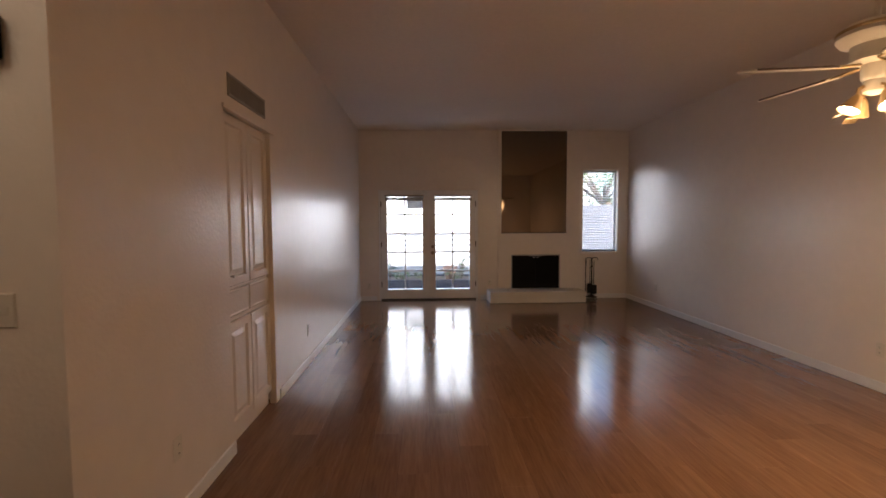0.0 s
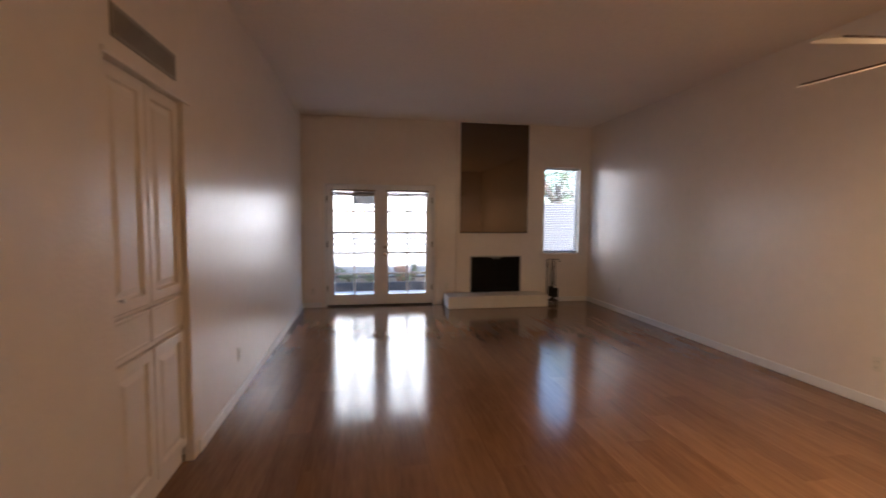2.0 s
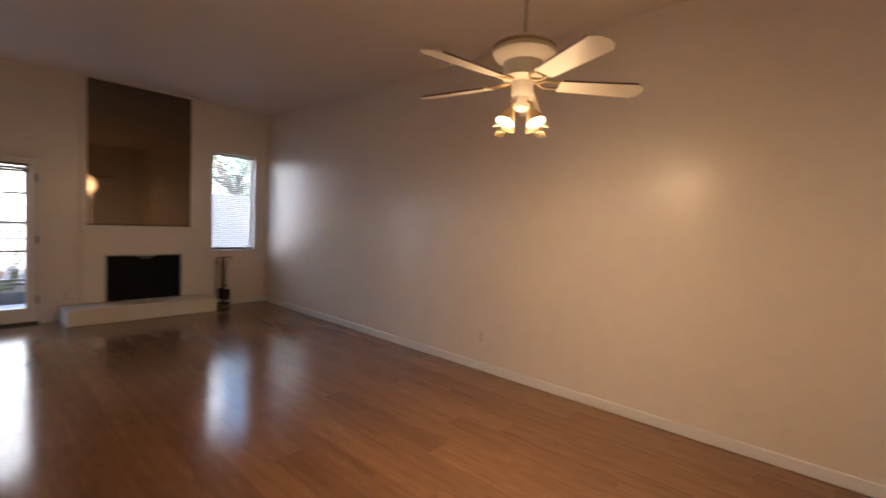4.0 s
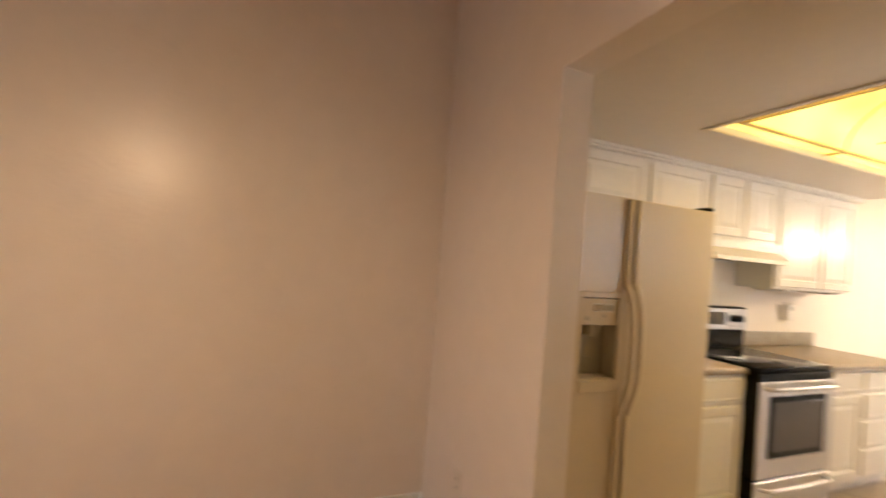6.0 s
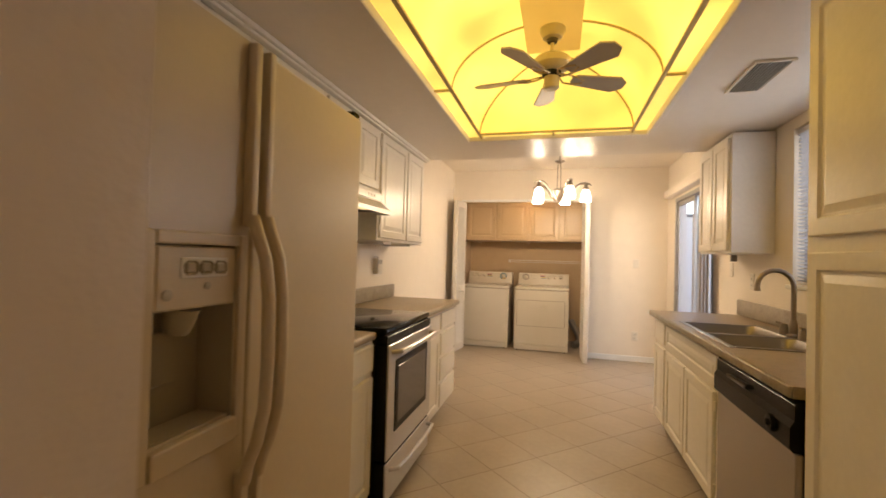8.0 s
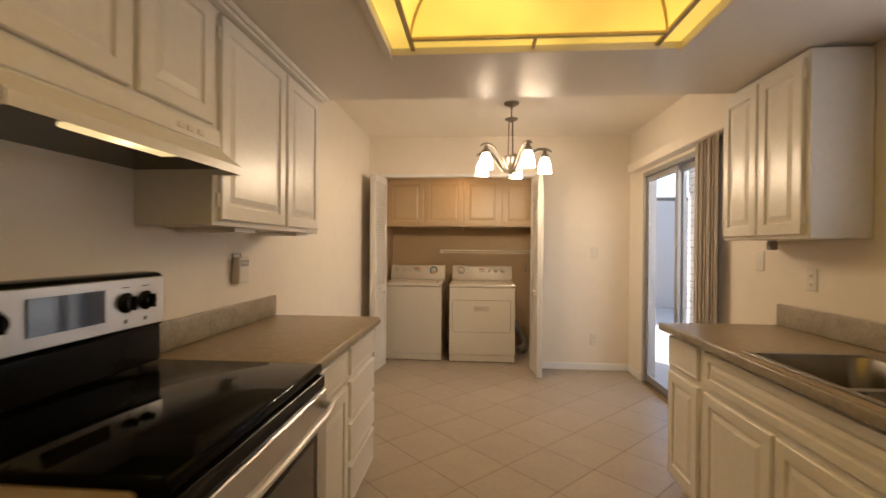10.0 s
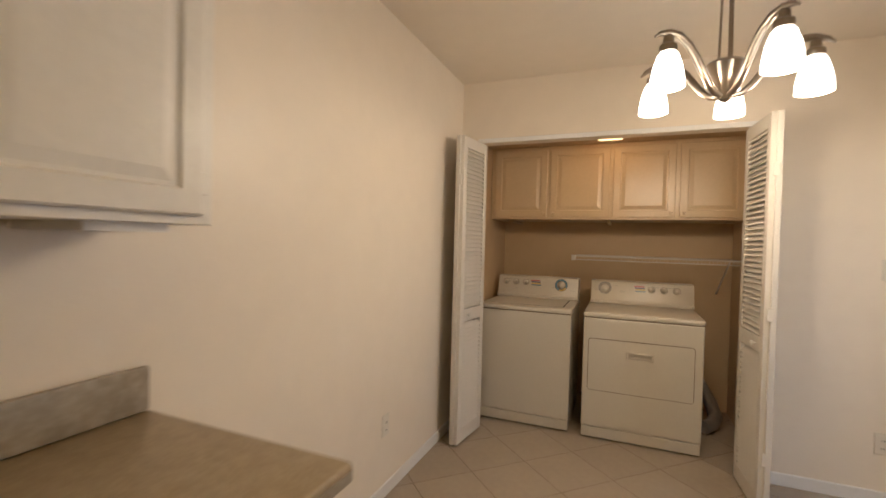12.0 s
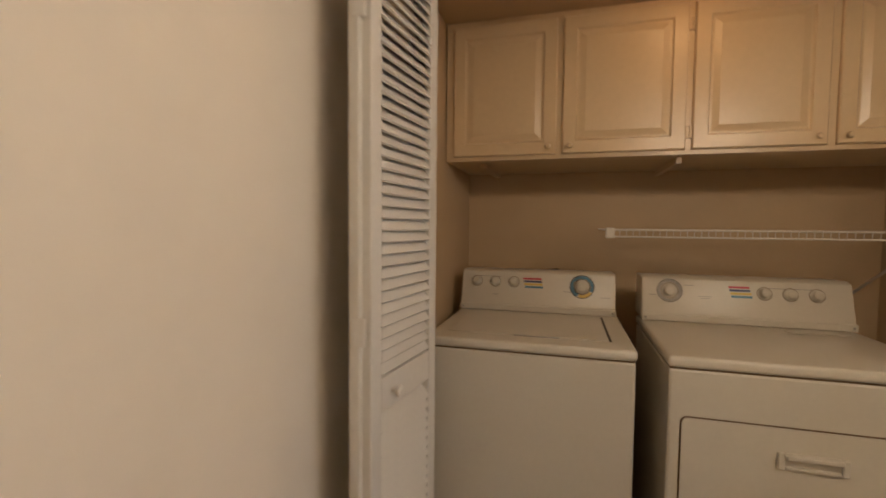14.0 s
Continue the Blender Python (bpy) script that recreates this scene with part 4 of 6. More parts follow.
CF = 3.33
base_kw = dict(toe=True, group="base cabinets")
cabinet("base_cabinet", "cream base cabinet between refrigerator and range", CF, XR - 0.006, -1.472, -0.872, 0, 0.882, -1, [(-1.455, -0.89, 0.73, 0.865, "drawer"), (-1.455, -0.89, 0.125, 0.70, "door")], **base_kw)
cabinet("base_cabinet", "cream base cabinet with one drawer over a door", CF, XR - 0.006, -2.745, -2.248, 0, 0.882, -1, [(-2.73, -2.265, 0.73, 0.865, "drawer"), (-2.73, -2.265, 0.125, 0.70, "door")], **base_kw)
cabinet("base_cabinet", "cream base cabinet with a stack of four drawers", CF, XR - 0.006, -3.265, -2.747, 0, 0.882, -1,
        [(-3.245, -2.775, 0.735, 0.865, "drawer"), (-3.245, -2.775, 0.535, 0.705, "drawer"), (-3.245, -2.775, 0.335, 0.505, "drawer"), (-3.245, -2.775, 0.125, 0.305, "drawer")], **base_kw)


def rounded_top(bm, x0, x1, y0, y1, z0, z1, r):
    """A worktop slab with softened edges."""
    box(bm, x0, x1, y0, y1, z0, z1, bevel=r, seg=3)
    return bm


def worktop(name, label, x0, x1, y0, y1, splash):
    t = thing(name, ((x0 + x1) / 2, (y0 + y1) / 2, 0.882), label, "worktop", "worktops")
    part("top", rounded_top(bmesh.new(), x0, x1, y0, y1, 0.884, 0.924, 0.014), COUNTER, t, smooth=True)
    part("backsplash", box(bmesh.new(), *splash, 0.925, 1.043, bevel=0.009, seg=2), SPLASH, t, "grey-beige mottled backsplash strip", True)
    return t


wt = worktop("worktop", "mottled tan laminate worktop with a rounded edge", 3.297, XR - 0.008, -3.325, -2.247, (XR - 0.030, XR - 0.008, -3.316, -2.25))
part("front_edge", boxes((3.292, 3.2965, -3.307, -2.26, 0.890, 0.912)), SPLASH, wt, "grey-beige mottled front edge")
worktop("worktop", "mottled tan laminate worktop beside the refrigerator", 3.305, XR - 0.008, -1.473, -0.868, (XR - 0.030, XR - 0.008, -1.47, -0.87))


def range_cooker():
    y0, y1 = -2.238, -1.478
    t = thing("electric_range", (3.6, -1.86, 0), "stainless electric range with black glass cooktop", "stove")
    part("body", boxes((3.315, XR - 0.02, y0, y1, 0.06, 0.90), bevel=0.004), BLACKP, t)
    bm = bmesh.new()
    box(bm, 3.258, 3.86, y0 - 0.004, y1 + 0.002, 0.900, 0.938, bevel=0.013, seg=3)
    part("cooktop", bm, COOK, t, "black glass cooktop", True)
    # back console, rounded at the top corners
    bm = bmesh.new()
    box(bm, 3.835, 3.93, y0 + 0.012, y1 - 0.012, 0.939, 1.062, bevel=0.006)
    part("console_base", bm, BLACKP, t)
    bm = bmesh.new()
    vs = box(bm, 3.824, 3.93, y0 + 0.004, y1 - 0.004, 1.055, 1.246, bevel=0.024, seg=3)
    cons = part("console_frame", bm, BLACKP, t, smooth=True)
    part("console", boxes((3.817, 3.8235, y0 + 0.020, y1 - 0.020, 1.074, 1.232), bevel=0.003), STEEL, t, "brushed steel control panel")
    for y in (-2.128, -2.048, -1.668, -1.588):
        m = Matrix.Translation((3.817, y, 1.158)) @ Matrix.Rotation(radians(-90), 4, "Y")
        k = part("knob", lathe(bmesh.new(), m, ((0.031, 0), (0.031, 0.006), (0.024, 0.010), (0.022, 0.024), (0.0, 0.026)), 20), BLACKP, t, "black control knob", True)
        part("grip", boxes((3.781, 3.7915, y - 0.005, y + 0.005, 1.136, 1.180), bevel=0.002), BLACKP, k)
    part("display", boxes((3.8125, 3.8165, -1.97, -1.745, 1.11, 1.205), bevel=0.001), BLACK, t, "black clock display")
    bm = bmesh.new()
    for y in (-2.128, -2.048, -1.668, -1.588):
        box(bm, 3.8158, 3.8168, y - 0.006, y + 0.006, 1.094, 1.106)
        box(bm, 3.8158, 3.8168, y - 0.014, y + 0.014, 1.204, 1.207)
    part("printing", bm, SLOT, t)
    # oven door
    d = part("oven_door", boxes((3.252, 3.312, y0 + 0.004, y1 - 0.004, 0.275, 0.855), bevel=0.004), BLACKP, t, "steel-faced oven door")
    part("steel_face", boxes((3.242, 3.2515, y0 + 0.006, y1 - 0.006, 0.277, 0.853), bevel=0.003), STEEL, d, "brushed steel face")
    part("window", boxes((3.2365, 3.2415, -2.10, -1.615, 0.43, 0.73), bevel=0.002), BLACK, d, "dark oven window")
    part("window_rim", boxes((3.238, 3.2418, -2.135, -1.58, 0.395, 0.765)), BLACKP, d, "black window border")
    part("vent_strip", boxes((3.250, 3.312, y0 + 0.004, y1 - 0.004, 0.858, 0.90), bevel=0.003), BLACKP, t)

    def bar(z, owner):
        bm = bmesh.new()
        tube(bm, [(3.244, y0 + 0.05, z), (3.200, y0 + 0.075, z + 0.004), (3.190, y0 + 0.16, z + 0.006), (3.188, -1.858, z + 0.006), (3.190, y1 - 0.16, z + 0.006), (3.200, y1 - 0.075, z + 0.004), (3.244, y1 - 0.05, z)], 0.012, 10)
        part("handle", bm, STEEL, owner, "curved steel handle", True)

    bar(0.815, d)
    w = part("warming_drawer", boxes((3.254, 3.312, y0 + 0.004, y1 - 0.004, 0.065, 0.262), bevel=0.004), BLACKP, t, "steel-faced lower drawer")
    part("steel_face", boxes((3.244, 3.2535, y0 + 0.006, y1 - 0.006, 0.067, 0.260), bevel=0.003), STEEL, w, "brushed steel face")
    bar(0.222, w)
    for px in (3.36, 3.86):
        for py in (y0 + 0.05, y1 - 0.05):
            part("foot", lathe(bmesh.new(), Matrix.Translation((px, py, 0)), ((0.018, 0), (0.018, 0.015), (0.010, 0.02), (0.010, 0.06)), 10), BLACKP, t)


range_cooker()

ph = thing("door_chime_box", (XR - 0.006, -2.907, 1.145), "small ivory plastic chime box mounted on the wall", "chime")
part("cover", boxes((XR - 0.050, XR - 0.007, -2.957, -2.862, 1.147, 1.277), bevel=0.005), PLATE, ph)
for k in range(5):
    bm = bmesh.new()
    box(bm, XR - 0.0515, XR - 0.0495, -2.950, -2.869, 1.233 + k * 0.007, 1.236 + k * 0.007)
    part("slot", bm, SLOT, ph)
bm = bmesh.new()
tube(bm, [(XR - 0.009, -2.947, 1.277), (XR - 0.009, -2.947, 1.294), (XR - 0.009, -2.872, 1.294), (XR - 0.009, -2.872, 1.277)], 0.0025, 6)
part("hanger", bm, GRILLE, ph)
outlet((XR - 0.006, -4.605, 0.39), (-1, 0, 0))

# ---- kitchen: sink side ----
RF = 1.660
cabinet("pantry_cabinet", "tall cream painted pantry cabinet with raised-panel doors", KR + 0.002, 1.668, -1.07, -0.50, 0, TOPZ + 0.024, 1, [(-1.035, -0.52, 0.125, 1.352, "door"), (-1.035, -0.52, 1.400, 2.15, "door")], toe=True, group="tall cabinets")
cabinet("pantry_cabinet", "tall cream painted pantry cabinet beside the opening", KR + 0.002, 1.668, -0.498, 0.18, 0, TOPZ + 0.024, 1, [(-0.48, 0.15, 0.125, 1.352, "door"), (-0.48, 0.15, 1.400, 2.15, "door")], toe=True, group="tall cabinets")
cabinet("base_cabinet", "cream sink base cabinet with two doors", KR + 0.002, RF, -2.925, -1.792, 0, 0.882, 1, [(-2.895, -1.85, 0.705, 0.862, "door"), (-2.90, -2.425, 0.125, 0.672, "door"), (-2.405, -1.90, 0.125, 0.672, "door_r")], body_top=0.735, **base_kw)
cabinet("base_cabinet", "cream base cabinet with drawer at the end of the run", KR + 0.002, RF, -3.290, -2.927, 0, 0.882, 1, [(-3.268, -2.955, 0.705, 0.862, "drawer"), (-3.268, -2.955, 0.125, 0.672, "door")], **base_kw)


def dishwasher():
    y0, y1 = -1.788, -1.074
    t = thing("dishwasher", (1.4, -1.43, 0), "stainless dishwasher with a black control panel", "dishwasher")
    part("body", boxes((KR + 0.05, RF - 0.01, y0, y1, 0.02, 0.878)), BLACKP, t)
    part("door", boxes((RF + 0.006, RF + 0.030, y0 + 0.003, y1 - 0.003, 0.11, 0.705), bevel=0.005, seg=2), DWSTEEL, t, "brushed steel door")
    bm = bmesh.new()
    pr = [(RF - 0.008, 0.710), (RF + 0.036, 0.710), (RF + 0.047, 0.722), (RF + 0.047, 0.790), (RF + 0.034, 0.812), (RF + 0.034, 0.862), (RF + 0.026, 0.872), (RF - 0.008, 0.872)]
    ends = [[bm.verts.new((x, y, z)) for x, z in pr] for y in (y0 + 0.003, y1 - 0.003)]
    for k in range(8):
        bm.faces.new((ends[0][k], ends[0][(k + 1) % 8], ends[1][(k + 1) % 8], ends[1][k]))
    bm.faces.new(ends[0])
    bm.faces.new(ends[1][::-1])
    c = part("control_panel", bm, BLACKP, t, "black control panel")
    part("latch_grip", boxes((RF + 0.032, RF + 0.052, -1.62, -1.42, 0.815, 0.832), bevel=0.006, seg=2), BLACK, c)
    m = Matrix.Translation((RF + 0.047, -1.20, 0.765)) @ Matrix.Rotation(radians(90), 4, "Y")
    part("dial", lathe(bmesh.new(), m, ((0.030, 0), (0.028, 0.012), (0.012, 0.014), (0.010, 0.022), (0.0, 0.023)), 18), BLACKP, c, smooth=True)
    part("kick_plate", boxes((RF - 0.06, RF - 0.05, y0, y1, 0.01, 0.105)), BLACKP, t)


dishwasher()

# worktop with a cut for the sink
SX0, SX1, SY0, SY1 = 1.165, 1.662, -2.615, -1.735
rt = thing("worktop", (1.4, -2.2, 0.882), "mottled tan laminate worktop with an inset sink", "worktop", "worktops")
bm = boxes((SX1 - 0.01, 1.701, -3.308, -1.072, 0.884, 0.924), (KR + 0.002, SX0 + 0.01, -3.308, -1.072, 0.884, 0.924), (SX0 + 0.01, SX1 - 0.01, -3.308, SY0 + 0.01, 0.884, 0.924), (SX0 + 0.01, SX1 - 0.01, SY1 - 0.01, -1.072, 0.884, 0.924))
bmesh.ops.remove_doubles(bm, verts=bm.verts, dist=0.0005)
part("top", bm, COUNTER, rt)
part("front_edge", box(bmesh.new(), 1.7015, 1.714, -3.310, -1.072, 0.885, 0.9235, bevel=0.006, seg=3), SPLASH, rt, "rounded mottled front edge", True)
part("end_edge", box(bmesh.new(), KR + 0.004, 1.712, -3.322, -3.3085, 0.885, 0.9235, bevel=0.006, seg=3), SPLASH, rt, "rounded mottled end edge", True)
part("backsplash", box(bmesh.new(), KR + 0.002, KR + 0.024, -3.308, -1.072, 0.925, 1.043, bevel=0.009, seg=2), SPLASH, rt, "grey-beige mottled backsplash strip", True)


def basin(bm, x0, x1, y0, y1, z0, z1):
    """An open bowl with rounded corners, rim up."""
    def ring(i, z, r):
        pts = []
        for cx, cy, a0 in ((x1 - i - r, y1 - i - r, 0), (x0 + i + r, y1 - i - r, 90), (x0 + i + r, y0 + i + r, 180), (x1 - i - r, y0 + i + r, 270)):
            for k in range(5):
                a = radians(a0 + k * 22.5)
                pts.append(bm.verts.new((cx + r * math.cos(a), cy + r * math.sin(a), z)))
        return pts
    rings = [ring(0, z1, 0.06), ring(0.006, z1 - 0.01, 0.06), ring(0.02, z0 + 0.03, 0.06), ring(0.05, z0, 0.05)]
    for a, b in zip(rings, rings[1:]):
        n = len(a)
        for k in range(n):
            bm.faces.new((a[k], a[(k + 1) % n], b[(k + 1) % n], b[k]))
    bm.faces.new(rings[-1])
    return rings[0]


def sink():
    t = thing("sink", (1.42, -2.245, 0.924), "stainless double-bowl kitchen sink set into the worktop", "sink")
    bm = bmesh.new()
    basin(bm, SX0 + 0.07, SX1 - 0.025, SY0 + 0.025, -2.16, 0.75, 0.928)
    basin(bm, SX0 + 0.07, SX1 - 0.025, -2.13, SY1 - 0.025, 0.75, 0.928)
    part("bowl", bm, SINKM, t, smooth=True)
    bm = bmesh.new()
    for r in ((SX0, SX0 + 0.072, SY0, SY1), (SX1 - 0.027, SX1, SY0, SY1), (SX0 + 0.072, SX1 - 0.027, SY0, SY0 + 0.027), (SX0 + 0.072, SX1 - 0.027, SY1 - 0.027, SY1), (SX0 + 0.072, SX1 - 0.027, -2.162, -2.128)):
        box(bm, *r, 0.9245, 0.930, bevel=0.002)
    part("rim", bm, SINKM, t)
    f = thing("faucet", (1.215, -2.175, 0.930), "brushed nickel gooseneck kitchen faucet", "faucet")
    bm = bmesh.new()
    lathe(bm, Matrix.Translation((1.215, -2.175, 0.930)), ((0.03, 0), (0.03, 0.01), (0.02, 0.02), (0.02, 0.07), (0.014, 0.09), (0.014, 0.1)), 16)
    part("base", bm, NICKEL, f, smooth=True)
    bm = bmesh.new()
    pts = [Vector((1.215, -2.175, 1.02)), Vector((1.215, -2.175, 1.18))] + [Vector((1.215 + 0.085 - 0.085 * math.cos(radians(a)), -2.175, 1.20 + 0.085 * math.sin(radians(a)))) for a in range(0, 181, 20)] + [Vector((1.385, -2.175, 1.17))]
    tube(bm, pts, [0.013] * (len(pts) - 1) + [0.017], 12)
    part("spout", bm, NICKEL, f, smooth=True)
    for s in (-1, 1):
        bm = bmesh.new()
        lathe(bm, Matrix.Translation((1.215, -2.175 + s * 0.10, 0.930)), ((0.024, 0), (0.022, 0.03), (0.016, 0.06), (0.0, 0.065)), 14)
        tube(bm, [(1.215, -2.175 + s * 0.10, 0.985), (1.24, -2.175 + s * 0.13, 0.995)], 0.008, 8)
        part("handle", bm, NICKEL, f, smooth=True)


sink()
cabinet("wall_cabinet", "cream upper cabinet with narrow raised-panel doors", KR + 0.002, 1.325, -3.40, -2.745, 1.388, TOPZ + 0.012, 1, [(-3.38, -3.085, 1.405, 2.168, "door"), (-3.07, -2.775, 1.405, 2.168, "door_r")], group="upper cabinets")
outlet((KR, -3.08, 1.19), (1, 0, 0))
outlet((KR, -3.48, 1.27), (1, 0, 0), "light_switch", True)
hk = thing("under_cabinet_hook", (1.12, -3.30, 1.387), "small grey hook box under the cabinet", "hook")
part("block", boxes((1.10, 1.14, -3.32, -3.285, 1.335, 1.387), bevel=0.004), GRILLE, hk)


def ceiling_register():
    x0, x1, y0, y1 = 1.455, 1.618, -1.997, -1.618
    t = thing("ceiling_vent", ((x0 + x1) / 2, (y0 + y1) / 2, LOW), "grey louvred air vent in the ceiling", "air vent")
    part("frame", boxes((x0, x1, y0, y0 + 0.015, LOW - 0.010, LOW), (x0, x1, y1 - 0.015, y1, LOW - 0.010, LOW), (x0, x0 + 0.015, y0 + 0.015, y1 - 0.015, LOW - 0.010, LOW), (x1 - 0.015, x1, y0 + 0.015, y1 - 0.015, LOW - 0.010, LOW), bevel=0.002), LOWCEIL, t)
    part("backing", boxes((x0 + 0.015, x1 - 0.015, y0 + 0.015, y1 - 0.015, LOW - 0.003, LOW - 0.0005)), SLOT, t)
    n = 9
    for k in range(n):
        x = x0 + 0.018 + (x1 - x0 - 0.036) * (k + 0.25) / n
        part("slat", boxes((x, x + 0.005, y0 + 0.015, y1 - 0.015, LOW - 0.010, LOW - 0.004)), GRILLE, t)


ceiling_register()


def kitchen_window():
    t = thing("window_2", (KR - 0.06, -2.05, 1.20), "kitchen window over the sink with white blinds", "window", kind="structure")
    y0, y1, z0, z1 = -2.52, -1.58, 1.20, 2.14
    part("window_frame", boxes((KR - 0.10, KR - 0.06, y0, y0 + 0.035, z0, z1), (KR - 0.10, KR - 0.06, y1 - 0.035, y1, z0, z1), (KR - 0.10, KR - 0.06, y0 + 0.035, y1 - 0.035, z0, z0 + 0.035), (KR - 0.10, KR - 0.06, y0 + 0.035, y1 - 0.035, z1 - 0.035, z1)), ALU, t)
    p = part("pane", boxes((KR - 0.082, KR - 0.078, y0 + 0.035, y1 - 0.035, z0 + 0.035, z1 - 0.035)), GLASS, t)
    p.visible_shadow = False
    part("window_sill", boxes((KR - 0.06, KR + 0.03, y0 - 0.02, y1 + 0.02, z0 - 0.025, z0 - 0.001), bevel=0.004), TRIM, t)
    b = thing("mini_blind", (KR - 0.03, -2.05, 2.12), "white horizontal blind over the kitchen window", "blind")
    part("headrail", boxes((KR - 0.045, KR - 0.01, y0 + 0.01, y1 - 0.01, 2.10, 2.136), bevel=0.004), BLIND, b)
    bm = bmesh.new()
    box(bm, -0.012, 0.012, y0 + 0.012, y1 - 0.012, -0.0004, 0.0004)
    bmesh.ops.transform(bm, matrix=Matrix.Translation((KR - 0.026, 0, 1.2254)) @ Matrix.Rotation(radians(-24), 4, "Y"), verts=bm.verts)
    s = part("slat", bm, BLIND, b)
    for k in range(1, 42):
        c = s.copy()
        scene.collection.objects.link(c)
        c.location = s.location + Vector((0, 0, k * 0.0212))
    part("bottom_rail", boxes((KR - 0.038, KR - 0.014, y0 + 0.012, y1 - 0.012, 1.203, 1.215)), BLIND, b)


kitchen_window()


# light box with a vaulted acrylic ceiling
def light_box():
    t = thing("ceiling_light_box", ((LX0 + LX1) / 2, (LY0 + LY1) / 2, LOW), "glowing yellow acrylic vaulted ceiling light box", "ceiling light")
    bx0, bx1, by0, by1 = LX0 + 0.10, LX1 - 0.10, LY0 + 0.10, LY1 - 0.10
    cx, cy = (LX0 + LX1) / 2, (LY0 + LY1) / 2
    zt = LOW + 0.03
    # flat border panes
    for r in ((LX0, bx0, LY0, cy), (LX0, bx0, cy, LY1), (bx1, LX1, LY0, cy), (bx1, LX1, cy, LY1), (bx0, cx, LY0, by0), (cx, bx1, LY0, by0), (bx0, cx, by1, LY1), (cx, bx1, by1, LY1)):
        part("border_pane", boxes((r[0] + 0.004, r[1] - 0.004, r[2] + 0.004, r[3] - 0.004, zt, zt + 0.004)), ACRYL, t)
    e = 0.010
    for r in ((bx0 - e, bx0 + e, LY0, LY1), (bx1 - e, bx1 + e, LY0, LY1), (bx0 + e, bx1 - e, by0 - e, by0 + e), (bx0 + e, bx1 - e, by1 - e, by1 + e), (cx - 0.007, cx + 0.007, LY0, by0 - e),
              (cx - 0.007, cx + 0.007, by1 + e, LY1), (LX0, bx0 - e, cy - 0.007, cy + 0.007), (bx1 + e, LX1, cy - 0.007, cy + 0.007)):
        part("rail", boxes((*r, zt - 0.013, zt - 0.001)), RIB, t, "dark gold dividing rail")
    H = 0.33
    hx, hy = (bx1 - bx0) / 2, (by1 - by0) / 2

    def zv(u, v):
        f = math.sqrt(max(0, 1 - u * u))
        g = math.sqrt(max(0, 1 - max(0, (abs(v) - 0.36) / 0.64) ** 2))
        return zt + H * min(f, g)

    bm = bmesh.new()
    nu, nv = 32, 40
    us = [-math.cos(math.pi * i / nu) for i in range(nu + 1)]
    grid = [[bm.verts.new((cx + u * hx, cy + (-math.cos(math.pi * j / nv)) * hy, zv(u, -math.cos(math.pi * j / nv)))) for j in range(nv + 1)] for u in us]
    for i in range(nu):
        for j in range(nv):
            bm.faces.new((grid[i][j], grid[i + 1][j], grid[i + 1][j + 1], grid[i][j + 1]))
    bmesh.ops.remove_doubles(bm, verts=bm.verts, dist=0.0004)
    part("vault", bm, ACRYL, t, "curved translucent yellow acrylic vault", True)
    ua = [-math.cos(math.pi * i / 24) for i in range(25)]
    part("rib", tube(bmesh.new(), [(cx + u * hx, cy, zv(u, 0) - 0.011) for u in ua], 0.006, 6), RIB, t, "thin dark gold curved rib")
    for s in (-1, 1):
        pts = [(cx + u * hx, cy + s * min(0.36 + 0.64 * abs(u), 0.999) * hy, zt + H * math.sqrt(max(0, 1 - u * u)) - 0.014) for u in ua]
        part("rib", tube(bmesh.new(), pts, 0.006, 6), RIB, t, "thin dark gold curved rib")
    part("crown_panel", boxes((cx - 0.15, cx + 0.15, cy - 0.30, by1 - 0.02, LOW + 0.03 + H - 0.035, LOW + 0.03 + H - 0.012)), CROWN, t, "flat opaque crown panel with a weak added glow")
    part("housing", boxes((LX0 - 0.02, LX0 - 0.001, LY0, LY1, LOW + 0.091, 2.95), (LX1 + 0.001, LX1 + 0.02, LY0, LY1, LOW + 0.091, 2.95), (LX0, LX1, LY0 - 0.02, LY0 - 0.001, LOW + 0.091, 2.95), (LX0, LX1, LY1 + 0.001, LY1 + 0.02, LOW + 0.091, 2.95), (LX0, LX1, LY0, LY1, 2.951, 2.97)), DOORW, t)
    structure("trim_light_box", boxes((LX0 - 0.03, LX0, LY0 - 0.03, LY1 + 0.03, LOW - 0.008, LOW - 0.0005), (LX1, LX1 + 0.03, LY0 - 0.03, LY1 + 0.03, LOW - 0.008, LOW - 0.0005), (LX0, LX1, LY1, LY1 + 0.03, LOW - 0.008, LOW - 0.0005), bevel=0.002), LOWCEIL, "thin painted trim round the light box", "trim")
    # fan hanging in the vault
    cy -= 0.03
    f = thing("ceiling_fan", (cx, cy, 2.535), "cream ceiling fan hanging in the light box", "ceiling fan")
    c = Matrix.Translation((cx, cy, 0))
    zb = 2.275
    part("canopy", lathe(bmesh.new(), c, ((0.066, 2.534), (0.066, 2.515), (0.050, 2.484), (0.011, 2.474))), KFAN, f, smooth=True)
    part("downrod", tube(bmesh.new(), [(cx, cy, 2.49), (cx, cy, zb + 0.09)], 0.010, 10), KFAN, f, smooth=True)
    part("motor", lathe(bmesh.new(), c, ((0.028, zb + 0.115), (0.08, zb + 0.105), (0.098, zb + 0.09), (0.10, zb + 0.06), (0.085, zb + 0.04), (0.065, zb + 0.03), (0.045, zb + 0.025)), 26), KFAN, f, smooth=True)
